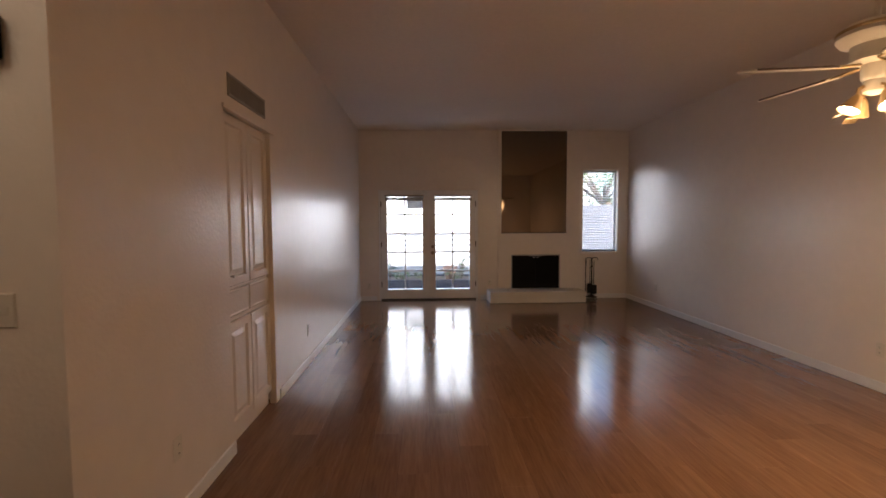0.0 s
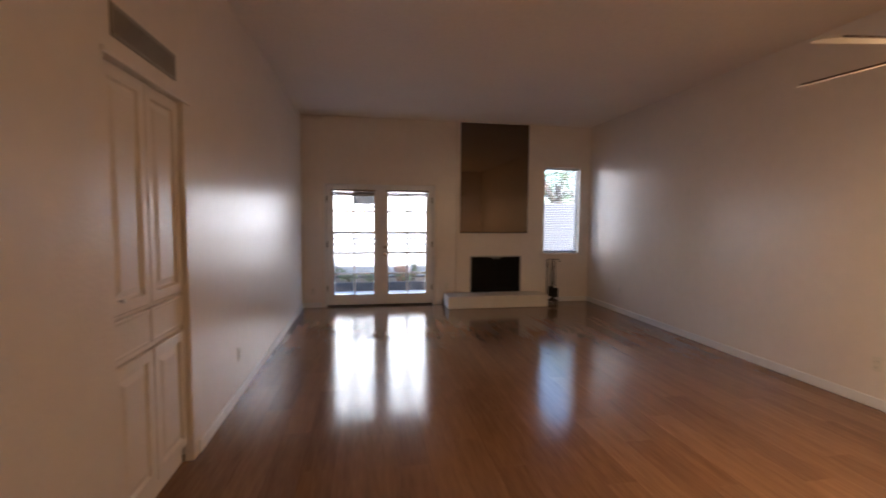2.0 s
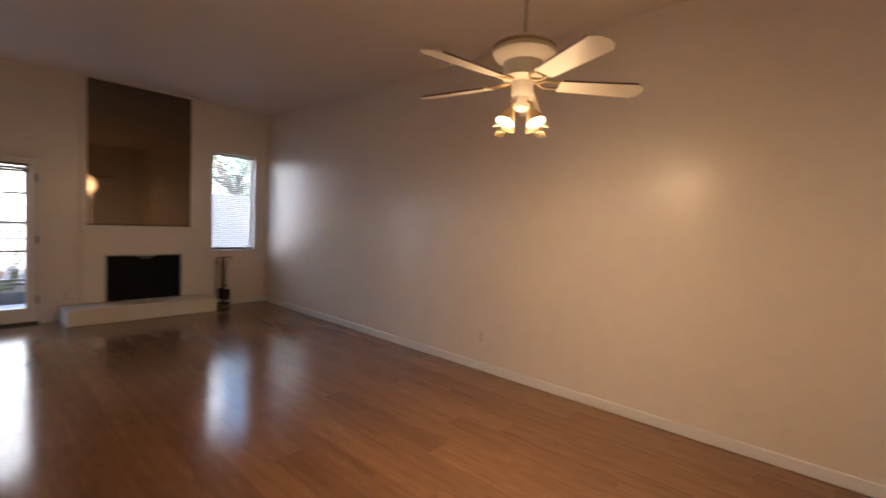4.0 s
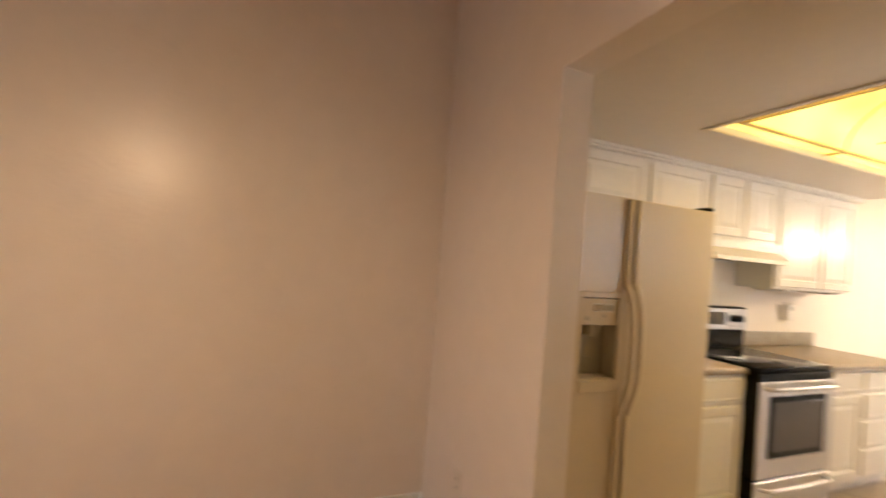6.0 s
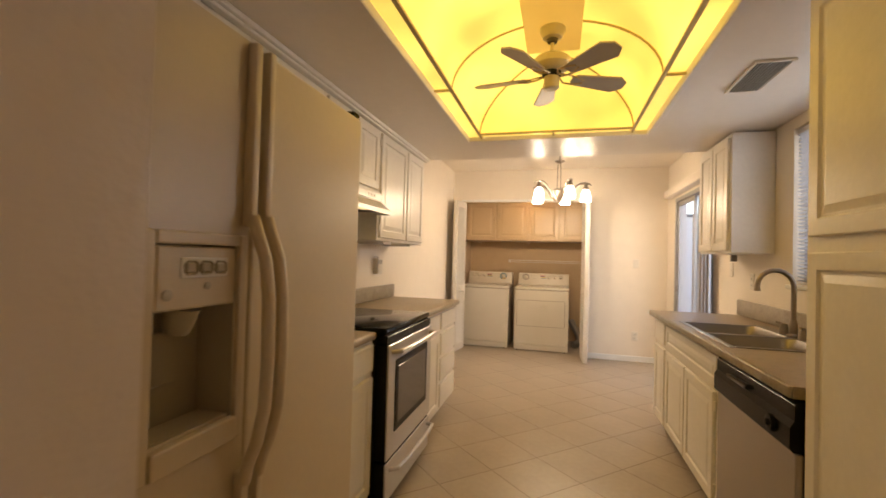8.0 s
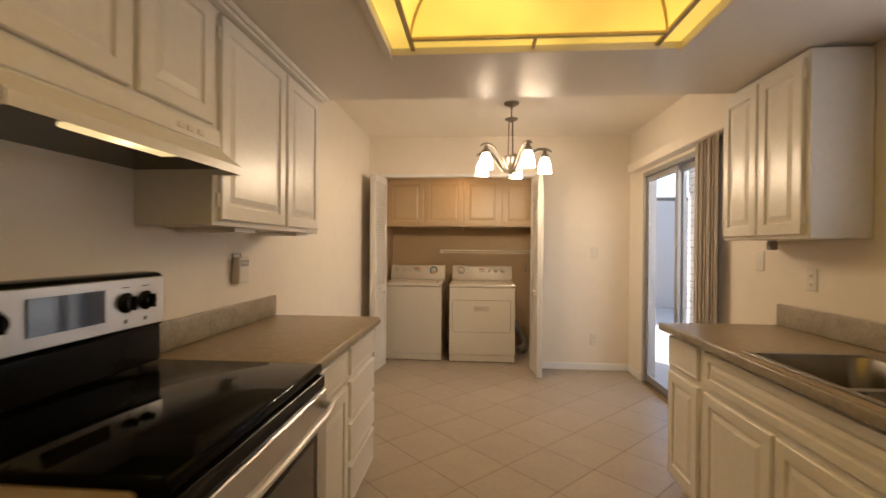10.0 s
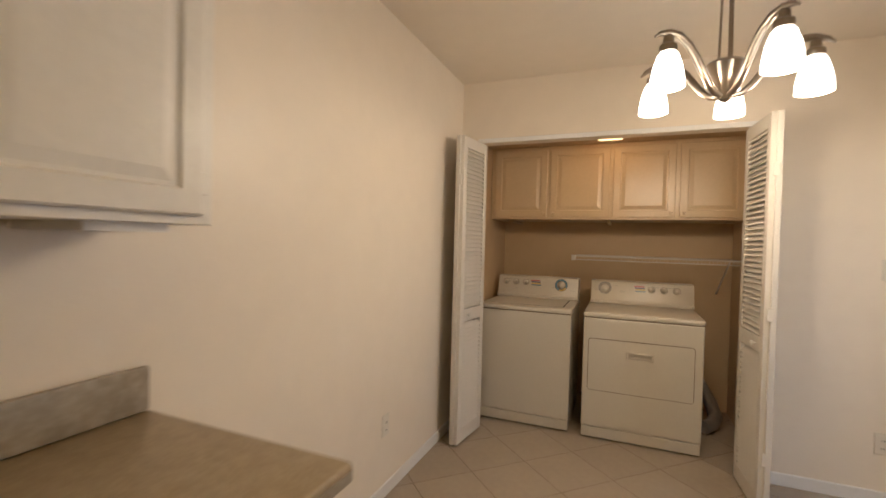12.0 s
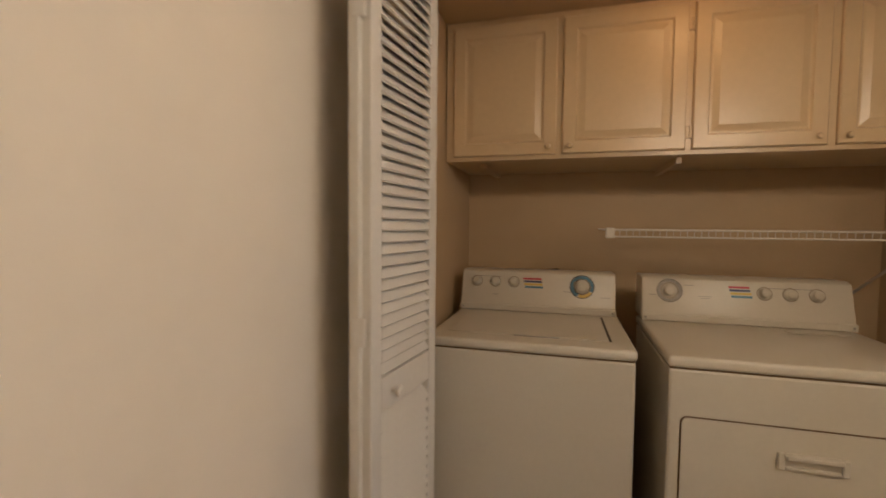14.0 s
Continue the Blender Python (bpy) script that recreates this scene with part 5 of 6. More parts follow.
    # dark plug in place of the shaded opening below the canopy
    part("canopy_hole", lathe(bmesh.new(), c, ((0.030, 2.478), (0.026, 2.460), (0.011, 2.458)), 16), SLOT, f, "dark plug drawn for the shaded hole under the canopy")
    part("flywheel", lathe(bmesh.new(), c, ((0.05, zb + 0.025), (0.05, zb + 0.005), (0.026, zb)), 20), BLACKP, f)
    part("switch_cup", lathe(bmesh.new(), c, ((0.040, zb), (0.040, zb - 0.058), (0.03, zb - 0.066), (0.0, zb - 0.068)), 20), KFAN, f, smooth=True)
    for a in (-82, -10, 62, 134, 206):
        m = c @ Matrix.Rotation(radians(a), 4, "Z") @ Matrix.Translation((0, 0, zb)) @ Matrix.Rotation(radians(-14), 4, "X")
        b = part("blade", fan_blade(bmesh.new(), m, 0.135, 0.425, 0.078, 0.128, 0.05, cut=True), FANB, f)
        bm = bmesh.new()
        for s in (-1, 1):
            tube(bm, [m @ Vector((0.04, 0, 0.008)), m @ Vector((0.08, s * 0.034, 0.0)), m @ Vector((0.13, s * 0.03, -0.006)), m @ Vector((0.18, s * 0.01, -0.006))], 0.005, 6)
        part("blade_iron", bm, BRASS, b, "dark brass blade bracket")


light_box()


# ---- breakfast nook ----
def chandelier():
    x, y = 2.445, -4.560
    c = Matrix.Translation((x, y, 0))
    t = thing("chandelier", (x, y, NOOK), "brushed nickel chandelier with five lit glass shades", "chandelier")
    part("canopy", lathe(bmesh.new(), c, ((0.066, NOOK), (0.064, NOOK - 0.012), (0.03, NOOK - 0.030), (0.012, NOOK - 0.034), (0.010, NOOK - 0.05))), NICKEL, t, smooth=True)
    part("stem", tube(bmesh.new(), [(x, y, NOOK - 0.04), (x, y, 2.43)], 0.006, 8), NICKEL, t)
    part("collar", lathe(bmesh.new(), c, ((0.010, 2.452), (0.030, 2.440), (0.055, 2.435), (0.055, 2.425), (0.02, 2.410), (0.0, 2.40)), 18), NICKEL, t, smooth=True)
    for s in (-1, 0, 1):
        d = Vector((math.cos(s * 2.094), math.sin(s * 2.094), 0)) * 0.026
        part("rod", tube(bmesh.new(), [Vector((x, y, 2.415)) + d * 0.8, Vector((x, y, 2.10)) + d], 0.0048, 6), NICKEL, t)
    part("hub", lathe(bmesh.new(), c, ((0.02, 2.118), (0.064, 2.112), (0.076, 2.100), (0.066, 2.065), (0.042, 2.018), (0.020, 1.980), (0.022, 1.968), (0.0, 1.955)), 22), NICKEL, t, smooth=True)
    for a in (112.7, 40.7, -31.3, -103.3, -175.3):
        d = Vector((math.cos(radians(a)), math.sin(radians(a)), 0))
        o = Vector((x, y, 0))
        pts = [(0.022, 1.982), (0.055, 1.990), (0.085, 2.016), (0.115, 2.056), (0.150, 2.106), (0.190, 2.150), (0.235, 2.176), (0.285, 2.180), (0.325, 2.170), (0.350, 2.154)]
        arm = part("arm", tube(bmesh.new(), [o + d * r + Vector((0, 0, z)) for r, z in pts], [0.010, 0.012, 0.0135, 0.0145, 0.015, 0.015, 0.0145, 0.013, 0.010, 0.004], 12), NICKEL, t, smooth=True)
        e = Matrix.Translation(o + d * 0.288)
        part("cap", lathe(bmesh.new(), e, ((0.010, 2.172), (0.017, 2.164), (0.019, 2.140), (0.030, 2.132), (0.031, 2.118), (0.026, 2.104)), 16), NICKEL, arm, smooth=True)
        part("shade", lathe(bmesh.new(), e, ((0.022, 2.114), (0.037, 2.094), (0.050, 2.056), (0.058, 2.011), (0.060, 1.976), (0.056, 1.976), (0.046, 2.046), (0.022, 2.098)), 20), SHADE, arm, "glowing frosted glass shade", True)
        bulb("chandelier_bulb", o + d * 0.288 + Vector((0, 0, 1.948)), 3.15, 0.035, (1.0, 0.74, 0.46))


chandelier()


def sliding_door():
    t = thing("sliding_glass_door", (KR - 0.06, -4.41, 0.0), "grey aluminium sliding glass door to the patio", "door")
    y0, y1, z1 = -5.30, -3.93, 2.09
    part("door_frame", boxes((KR - 0.11, KR + 0.006, y0, y0 + 0.045, 0.0, z1), (KR - 0.11, KR + 0.006, y1 - 0.045, y1, 0.0, z1), (KR - 0.11, KR + 0.006, y0 + 0.045, y1 - 0.045, z1 - 0.045, z1), bevel=0.002), ALU, t)
    part("track", boxes((KR - 0.11, KR + 0.015, y0 + 0.045, y1 - 0.045, 0.0, 0.022), (KR - 0.05, KR - 0.04, y0 + 0.045, y1 - 0.045, 0.022, 0.036)), BRASS, t, "worn bronze floor track")
    for a, b, x in ((y0 + 0.047, -4.59, KR - 0.045), (-4.64, y1 - 0.047, KR - 0.09)):
        s = part("sash", boxes((x, x + 0.03, a, a + 0.05, 0.04, z1 - 0.05), (x, x + 0.03, b - 0.05, b, 0.04, z1 - 0.05), (x, x + 0.03, a + 0.05, b - 0.05, 0.04, 0.10), (x, x + 0.03, a + 0.05, b - 0.05, z1 - 0.10, z1 - 0.05), bevel=0.003), ALU, t)
        p = part("pane", boxes((x + 0.013, x + 0.017, a + 0.05, b - 0.05, 0.10, z1 - 0.10)), GLASS, s)
        p.visible_shadow = False
    part("latch", boxes((KR - 0.012, KR + 0.010, -5.232, -5.212, 0.965, 1.045), bevel=0.006), GRILLE, t, "small grey latch handle")
    v = thing("blind_valance", (KR + 0.05, -4.4, 2.11), "cream valance box over the sliding door", "valance")
    part("board", boxes((KR + 0.001, KR + 0.10, -5.475, -3.36, 2.115, 2.205), bevel=0.006), KWALL, v)
    b = thing("vertical_blind", (KR + 0.05, -3.85, 0.03), "tan vertical blind slats stacked open", "blind")
    for k in range(9):
        y = -4.13 + k * 0.034
        m = Matrix.Translation((KR + 0.055, y, 0)) @ Matrix.Rotation(radians(78 + 5 * math.sin(k * 2.1)), 4, "Z")
        bm = boxes((-0.001, 0.001, -0.043, 0.043, 0.04, 2.114))
        bmesh.ops.transform(bm, matrix=m @ Matrix.Rotation(radians(90), 4, "Z"), verts=bm.verts)
        part("slat", bm, VBLIND, b)


sliding_door()
outlet((1.446, KB, 0.335), (0, 1, 0))
outlet((1.446, KB, 1.29), (0, 1, 0), "light_switch", True)

# ---- laundry closet ----
structure("trim_closet", boxes((2.05, 3.82, KB, KB + 0.014, 2.118, 2.150), (2.030, 2.088, KB, KB + 0.012, 0, 2.117), (3.782, 3.838, KB, KB + 0.012, 0, 2.117), bevel=0.003), TRIM, "white casing of the laundry opening", "trim")


def bifold(hinge, near, spread, knob_side, label):
    """A pair of louvred leaves folded together, from the jamb to the near edge."""
    t = thing("bifold_door", (hinge[0], hinge[1], 0.012), label, "door", "bifold doors")
    h, n = Vector((*hinge, 0)), Vector((*near, 0))
    legs = ((h, n, 0), (h + Vector((spread, 0.02, 0)), n + Vector((spread * 0.72, 0.01, 0)), 1))
    T, HH, z0 = 0.028, 2.080, 0.015
    for a, b, k in legs:
        u = (b - a).normalized()
        w = (b - a).length
        nrm = Vector((0, 0, 1)).cross(u)
        m = Matrix(((u.x, nrm.x, 0, a.x), (u.y, nrm.y, 0, a.y), (0, 0, 1, z0), (0, 0, 0, 1)))
        bm = boxes((0, 0.048, -T / 2, T / 2, 0, HH), (w - 0.048, w, -T / 2, T / 2, 0, HH), (0.048, w - 0.048, -T / 2, T / 2, 0, 0.10), (0.048, w - 0.048, -T / 2, T / 2, HH - 0.075, HH), (0.048, w - 0.048, -T / 2, T / 2, 0.825, 0.912), bevel=0.002)
        bmesh.ops.transform(bm, matrix=m, verts=bm.verts)
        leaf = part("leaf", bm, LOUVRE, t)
        zs = [0.10 + 0.0295 * i for i in range(24) if 0.10 + 0.0295 * i < 0.81] + [0.925 + 0.0295 * i for i in range(60) if 0.925 + 0.0295 * i < HH - 0.09]
        first = None
        for z in zs:
            if first is None:
                bm = boxes((0.048, w - 0.048, -0.022, 0.022, -0.003, 0.003))
                bmesh.ops.transform(bm, matrix=m @ Matrix.Translation((0, 0, zs[0] + 0.012)) @ Matrix.Rotation(radians(53 * knob_side), 4, "X"), verts=bm.verts)
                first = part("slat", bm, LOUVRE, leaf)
            else:
                c = first.copy()
                scene.collection.objects.link(c)
                c.location = first.location + Vector((0, 0, z - zs[0]))
        if k == 0:
            kx = m @ Vector((w - 0.10, -knob_side * T / 2, 0.868))
            mm = Matrix.Translation(kx) @ (nrm * -knob_side).to_track_quat("Z", "Y").to_matrix().to_4x4()
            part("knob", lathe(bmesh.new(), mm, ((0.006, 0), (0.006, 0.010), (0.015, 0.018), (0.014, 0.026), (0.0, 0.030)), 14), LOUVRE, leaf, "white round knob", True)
    bm = bmesh.new()
    e = near[0] + spread * 0.36
    for z in (0.30, 1.05, 1.80):
        box(bm, e - 0.016, e + 0.016, near[1] + 0.004, near[1] + 0.012, z - 0.035, z + 0.035, bevel=0.003)
    part("hinge", bm, LOUVRE, t, "painted hinges")


bifold((3.755, -5.665), (3.803, -5.300), 0.036, -1, "white louvred bifold door folded open by the wall")
bifold((2.125, -5.665), (2.100, -5.272), -0.036, 1, "white louvred bifold door folded open at the opening")

cabx0, cabx1 = 1.955, 3.893
lc = thing("laundry_cabinet", (2.92, -6.6, 1.588), "cream four-door wall cabinet above the washer", "cabinet")
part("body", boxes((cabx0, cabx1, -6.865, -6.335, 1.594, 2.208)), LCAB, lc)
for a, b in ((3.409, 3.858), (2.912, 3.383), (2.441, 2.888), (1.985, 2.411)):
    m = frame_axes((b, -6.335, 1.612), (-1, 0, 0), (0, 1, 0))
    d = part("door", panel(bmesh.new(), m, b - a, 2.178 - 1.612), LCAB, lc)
    kx = {3.409: 3.440, 2.912: 3.352, 2.441: 2.472, 1.985: 2.380}[a]
    part("knob", lathe(bmesh.new(), Matrix.Translation((kx, -6.317, 1.642)) @ Matrix.Rotation(radians(-90), 4, "X"), ((0.005, 0), (0.005, 0.008), (0.012, 0.013), (0.009, 0.022), (0.0, 0.024)), 12), LCAB, d, smooth=True)
    for hz in (1.68, 2.10):
        hx = b + 0.006 if kx - a < 0.1 else a - 0.006
        part("hinge", boxes((hx - 0.005, hx + 0.005, -6.335, -6.323, hz - 0.025, hz + 0.025), bevel=0.002), LCAB, d)
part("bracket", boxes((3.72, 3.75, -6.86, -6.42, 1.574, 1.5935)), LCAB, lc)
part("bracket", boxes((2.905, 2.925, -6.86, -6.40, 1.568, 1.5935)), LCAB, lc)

cl = thing("closet_light", (2.911, -6.02, 2.21), "small rectangular lit light in the closet ceiling", "ceiling light")
part("frame", boxes((2.817, 3.005, -6.092, -5.948, 2.192, 2.2095), bevel=0.003), TRIM, cl)
part("lens", boxes((2.826, 2.996, -6.084, -5.956, 2.174, 2.1915), bevel=0.005, seg=2), TUBE, cl, "glowing lens")
bulb("closet_lamp", (2.911, -6.02, 2.150), 0.5, 0.05, (1.0, 0.48, 0.16))


def wire_shelf():
    t = thing("wire_shelf", (2.58, -6.6, 1.27), "white coated wire shelf on the closet wall", "shelf")
    x0, x1 = 1.965, 3.19
    bm = bmesh.new()
    for y, z in ((-6.36, 1.290), (-6.36, 1.262), (-6.60, 1.290), (-6.86, 1.290)):
        tube(bm, [(x0, y, z), (x1, y, z)], 0.0035, 6)
    part("rail", bm, LOUVRE, t)
    n = 48
    for k in range(n + 1):
        x = x0 + (x1 - x0) * k / n
        bm = bmesh.new()
        tube(bm, [(x, -6.866, 1.294), (x, -6.36, 1.294), (x, -6.356, 1.290), (x, -6.356, 1.262)], 0.0016, 5)
        part("wire", bm, LOUVRE, t)
    part("end_cap", boxes((x1 - 0.03, x1 + 0.006, -6.372, -6.35, 1.255, 1.30), bevel=0.004), LOUVRE, t)
    part("brace", tube(bmesh.new(), [(2.06, -6.375, 1.285), (2.06, -6.864, 1.00)], 0.006, 8), LOUVRE, t)


wire_shelf()


def plate(x0, x1, z0, z1, y0, y1, r):
    """A flat upright slab with rounded corners, facing along y."""
    bm = bmesh.new()
    pts = [(cx + r * math.cos(radians(a0 + 22.5 * k)), cz + r * math.sin(radians(a0 + 22.5 * k))) for cx, cz, a0 in ((x1 - r, z1 - r, 0), (x0 + r, z1 - r, 90), (x0 + r, z0 + r, 180), (x1 - r, z0 + r, 270)) for k in range(5)]
    back, front = ([bm.verts.new((x, y, z)) for x, z in pts] for y in (y0, y1))
    bm.faces.new(back)
    bm.faces.new(front[::-1])
    for k in range(20):
        bm.faces.new((back[k], back[(k + 1) % 20], front[(k + 1) % 20], front[k]))
    return bm


def laundry_machine(name, label, x0, x1, y_front, washer):
    t = thing(name, ((x0 + x1) / 2, y_front - 0.35, 0), label, name.split("_")[-1], "laundry machines")
    yb = y_front - 0.66
    part("body", boxes((x0, x1, yb, y_front, 0.09, 0.868), bevel=0.008, seg=2), APPL, t)
    part("kick_panel", boxes((x0 + 0.003, x1 - 0.003, yb, y_front - 0.004, 0.012, 0.087), bevel=0.004), APPL, t)
    part("top", boxes((x0 - 0.004, x1 + 0.004, yb, y_front + 0.006, 0.872, 0.908), bevel=0.012, seg=3), APPL, t, smooth=True)
    part("top_gap", boxes((x0 + 0.004, x1 - 0.004, yb, y_front - 0.003, 0.8665, 0.8735)), SEAM, t)
    # sloping console
    bm = bmesh.new()
    yc = y_front - 0.55
    prof = [(yc + 0.0, 0.909), (yc - 0.005, 0.945), (yc - 0.045, 1.085), (yc - 0.075, 1.095), (yc - 0.20, 1.09), (yc - 0.20, 0.909)]
    cx0, cx1 = x0 + (0.008 if washer else -0.006), x1 + 0.003 - (0 if washer else 0.010)
    a = [bm.verts.new((cx0, y, z)) for y, z in prof]
    b = [bm.verts.new((cx1, y, z)) for y, z in prof]
    for k in range(len(prof)):
        bm.faces.new((a[k], a[(k + 1) % 6], b[(k + 1) % 6], b[k]))
    bm.faces.new(a)
    bm.faces.new(b[::-1])
    bmesh.ops.recalc_face_normals(bm, faces=bm.faces)
    bmesh.ops.bevel(bm, geom=[e for e in bm.edges], offset=0.006, segments=2, affect="EDGES", profile=0.5)
    cons = part("console", bm, CONSOLE, t, smooth=True)
    tilt = math.atan2(0.04, 0.14)

    def on_face(x, s, lift=0.0):
        """A place on the sloping face, s metres up along it."""
        return Matrix.Translation((x, yc - 0.025 - math.sin(tilt) * s + math.cos(tilt) * lift, 1.015 + math.cos(tilt) * s + math.sin(tilt) * lift)) @ Matrix.Rotation(-(radians(90) - tilt), 4, "X")

    def knob(x, s, r):
        k = part("knob", lathe(bmesh.new(), on_face(x, s, 0.0), ((r * 1.25, 0), (r * 1.2, 0.004), (r, 0.006), (r * 0.9, 0.022), (r * 0.7, 0.025), (0, 0.026)), 20), CONSOLE, cons, "almond control knob", True)
        ring(x, s, r * 1.26, r * 1.5, SHADEP, 0, 360)
        return k

    def bars(x, colours, w, gap):
        for i, mt in enumerate(colours):
            bm = bmesh.new()
            box(bm, -w / 2, w / 2, -0.0045, 0.0045, 0, 0.0012)
            bmesh.ops.transform(bm, matrix=on_face(x - 0.003 * i, 0.044 - gap * i, 0.0004), verts=bm.verts)
            part("printed_bar", bm, mt, cons)

    def ring(x, s, r0, r1, mt, a0, a1):
        bm = bmesh.new()
        m = on_face(x, s, 0.0006)
        pts = []
        for r in (r0, r1):
            pts.append([bm.verts.new(m @ Vector((r * math.cos(radians(a)), r * math.sin(radians(a)), 0.0008))) for a in np.linspace(a0, a1, 24)])
        for i in range(23):
            bm.faces.new((pts[0][i], pts[0][i + 1], pts[1][i + 1], pts[1][i]))
        part("dial_print", bm, mt, cons)

    def fine_print(xs):
        for x, s, w in xs:
            bm = boxes((-w / 2, w / 2, -0.0012, 0.0012, 0, 0.0008))
            bmesh.ops.transform(bm, matrix=on_face(x, s, 0.0003), verts=bm.verts)
            part("printed_line", bm, GRILLE, cons)

    if washer:
        for x in (x1 - 0.070, x1 - 0.158, x1 - 0.246):
            knob(x, 0.026, 0.018)
        bars(x1 - 0.330, (RED, NAVY, OCHRE, BLUE), 0.082, 0.013)
        dx = x0 + 0.150
        knob(dx, 0.016, 0.026)
        ring(dx, 0.016, 0.036, 0.050, BLUE, 152, 425)
        ring(dx, 0.016, 0.036, 0.050, OCHRE, 70, 147)
        ring(dx, 0.016, 0.0505, 0.054, SLOT, 0, 360)
        ring(dx, 0.016, 0.0325, 0.0355, SLOT, 0, 360)
        fine_print([(x1 - 0.12, 0.05, 0.13), (dx, 0.058, 0.08), (x0 + 0.05, -0.03, 0.04), (x1 - 0.16, -0.035, 0.03), (x0 + 0.21, -0.01, 0.04)])
        lid = part("lid", boxes((x0 + 0.075, x1 - 0.06, yc + 0.05, y_front - 0.085, 0.9085, 0.9125), bevel=0.0018), APPL, t, "flat hinged lid")
        part("lid_gap", boxes((x0 + 0.066, x0 + 0.074, yc + 0.045, y_front - 0.09, 0.9075, 0.9105)), SLOT, t)
        part("lid_grip", boxes((x0 + 0.24, x0 + 0.40, y_front - 0.086, y_front - 0.078, 0.9085, 0.9115)), GRILLE, lid)
    else:
        dx = x1 - 0.115
        knob(dx, 0.02, 0.024)
        ring(dx, 0.02, 0.037, 0.047, GRILLE, 0, 360)
        ring(dx, 0.02, 0.048, 0.0505, SLOT, 0, 360)
        bars(x1 - 0.375, (RED, NAVY, OCHRE, BLUE), 0.075, 0.013)
        for x in (x1 - 0.465, x1 - 0.555, x1 - 0.645):
            knob(x, 0.022, 0.019)
        fine_print([(x1 - 0.25, 0.0, 0.05), (x1 - 0.25, -0.008, 0.035), (x1 - 0.19, 0.045, 0.04), (x1 - 0.55, 0.045, 0.16), (x1 - 0.05, 0.0, 0.03)])
        part("door_gap", plate(x0 + 0.0505, x1 - 0.0345, 0.3505, 0.7235, y_front - 0.002, y_front + 0.0025, 0.022), SEAM, t, "brown seam round the door")
        d = part("door", plate(x0 + 0.055, x1 - 0.039, 0.355, 0.719, y_front - 0.002, y_front + 0.006, 0.017), APPL, t)
        mx = (x0 + x1) / 2 + 0.0
        h = part("handle", boxes((mx - 0.088, mx - 0.070, y_front + 0.005, y_front + 0.018, 0.600, 0.650), (mx + 0.070, mx + 0.088, y_front + 0.005, y_front + 0.018, 0.600, 0.650), (mx - 0.0698, mx + 0.0698, y_front + 0.005, y_front + 0.028, 0.636, 0.650), (mx - 0.0698, mx + 0.0698, y_front + 0.005, y_front + 0.016, 0.600, 0.611), bevel=0.003), APPL, d, "moulded pull with an overhanging lip")
        part("pocket", boxes((mx - 0.069, mx + 0.069, y_front + 0.005, y_front + 0.0075, 0.6115, 0.6355)), CONSOLE, h, "shaded pull pocket")
        part("lint_screen", boxes((x0 + 0.06, x0 + 0.26, yc + 0.06, yc + 0.10, 0.9085, 0.9125), bevel=0.0015), APPL, t)
    part("console_lip", boxes((cx0 - 0.002, cx1 + 0.002, yc - 0.012, yc + 0.006, 0.9085, 0.936), bevel=0.003), CONSOLE, t)
    for x in (cx0 + 0.012, cx1 - 0.012):
        part("screw", lathe(bmesh.new(), Matrix.Translation((x, yc + 0.006, 0.922)) @ Matrix.Rotation(radians(-90), 4, "X"), ((0.005, 0), (0.004, 0.002), (0, 0.0025)), 10), GRILLE, t)
    for px in (x0 + 0.05, x1 - 0.05):
        for py in (yb + 0.05, y_front - 0.05):
            part("foot", lathe(bmesh.new(), Matrix.Translation((px, py, 0)), ((0.02, 0), (0.02, 0.008), (0.01, 0.01), (0.01, 0.09)), 10), BLACKP, t)
    return t


laundry_machine("clothes_washer", "almond top-loading clothes washer with dials", 3.133, 3.835, -5.868, True)
laundry_machine("clothes_dryer", "almond front-loading clothes dryer with a drop door", 2.283, 3.042, -5.850, False)
bm = bmesh.new()
tube(bm, [(2.20, -6.30, 0.05), (2.14, -6.36, 0.06), (2.10, -6.46, 0.09), (2.12, -6.58, 0.16), (2.18, -6.70, 0.26), (2.22, -6.78, 0.34)], 0.048, 14)
hose = thing("dryer_duct", (2.16, -6.5, 0.0), "crumpled silver flexible dryer vent duct", "duct")
part("pipe", bm, ALU, hose, smooth=True)
bm = bmesh.new()
tube(bm, [(3.50, -6.80, 1.0), (3.48, -6.83, 1.06), (3.40, -6.84, 1.07), (3.36, -6.82, 1.0)], 0.008, 8)
hz = thing("water_supply_hose", (3.43, -6.83, 1.0), "black rubber washer supply hose behind the washer", "hose")
part("hoses", bm, BLACKP, hz, smooth=True)

# ---- outdoors ----
structure("ground", boxes((-150, 150, -150, 150, -0.30, -0.12)), CONCRETE, "pale concrete ground", "ground")
structure("patio", boxes((-2.4, 4.4, YB + 0.165, 10.1, -0.119, -0.06), (-3.3, KR - 0.125, -8.0, -1.55, -0.119, -0.05)), CONCRETE, "pale concrete patio slab", "patio")
gw = thing("garden_wall", (1.0, 11.4, -0.12), "white stucco garden wall with horizontal rails", "garden wall")
part("wall", boxes((-5.5, 2.9, 11.4, 11.56, -0.12, 0.80), bevel=0.01), GARDENW, gw)
part("tall_wall", boxes((2.9, 9.0, 11.4, 11.56, -0.12, 1.90), bevel=0.01), FENCE, gw)
for z in (0.84, 0.97, 1.10):
    part("rail", boxes((-5.5, 2.9, 11.45, 11.49, z, z + 0.055)), RAIL_SHADED, gw)
for k in range(5):
    part("post", boxes((-5.4 + k * 1.9, -5.32 + k * 1.9, 11.44, 11.51, 0.80, 1.18)), EXTW, gw)
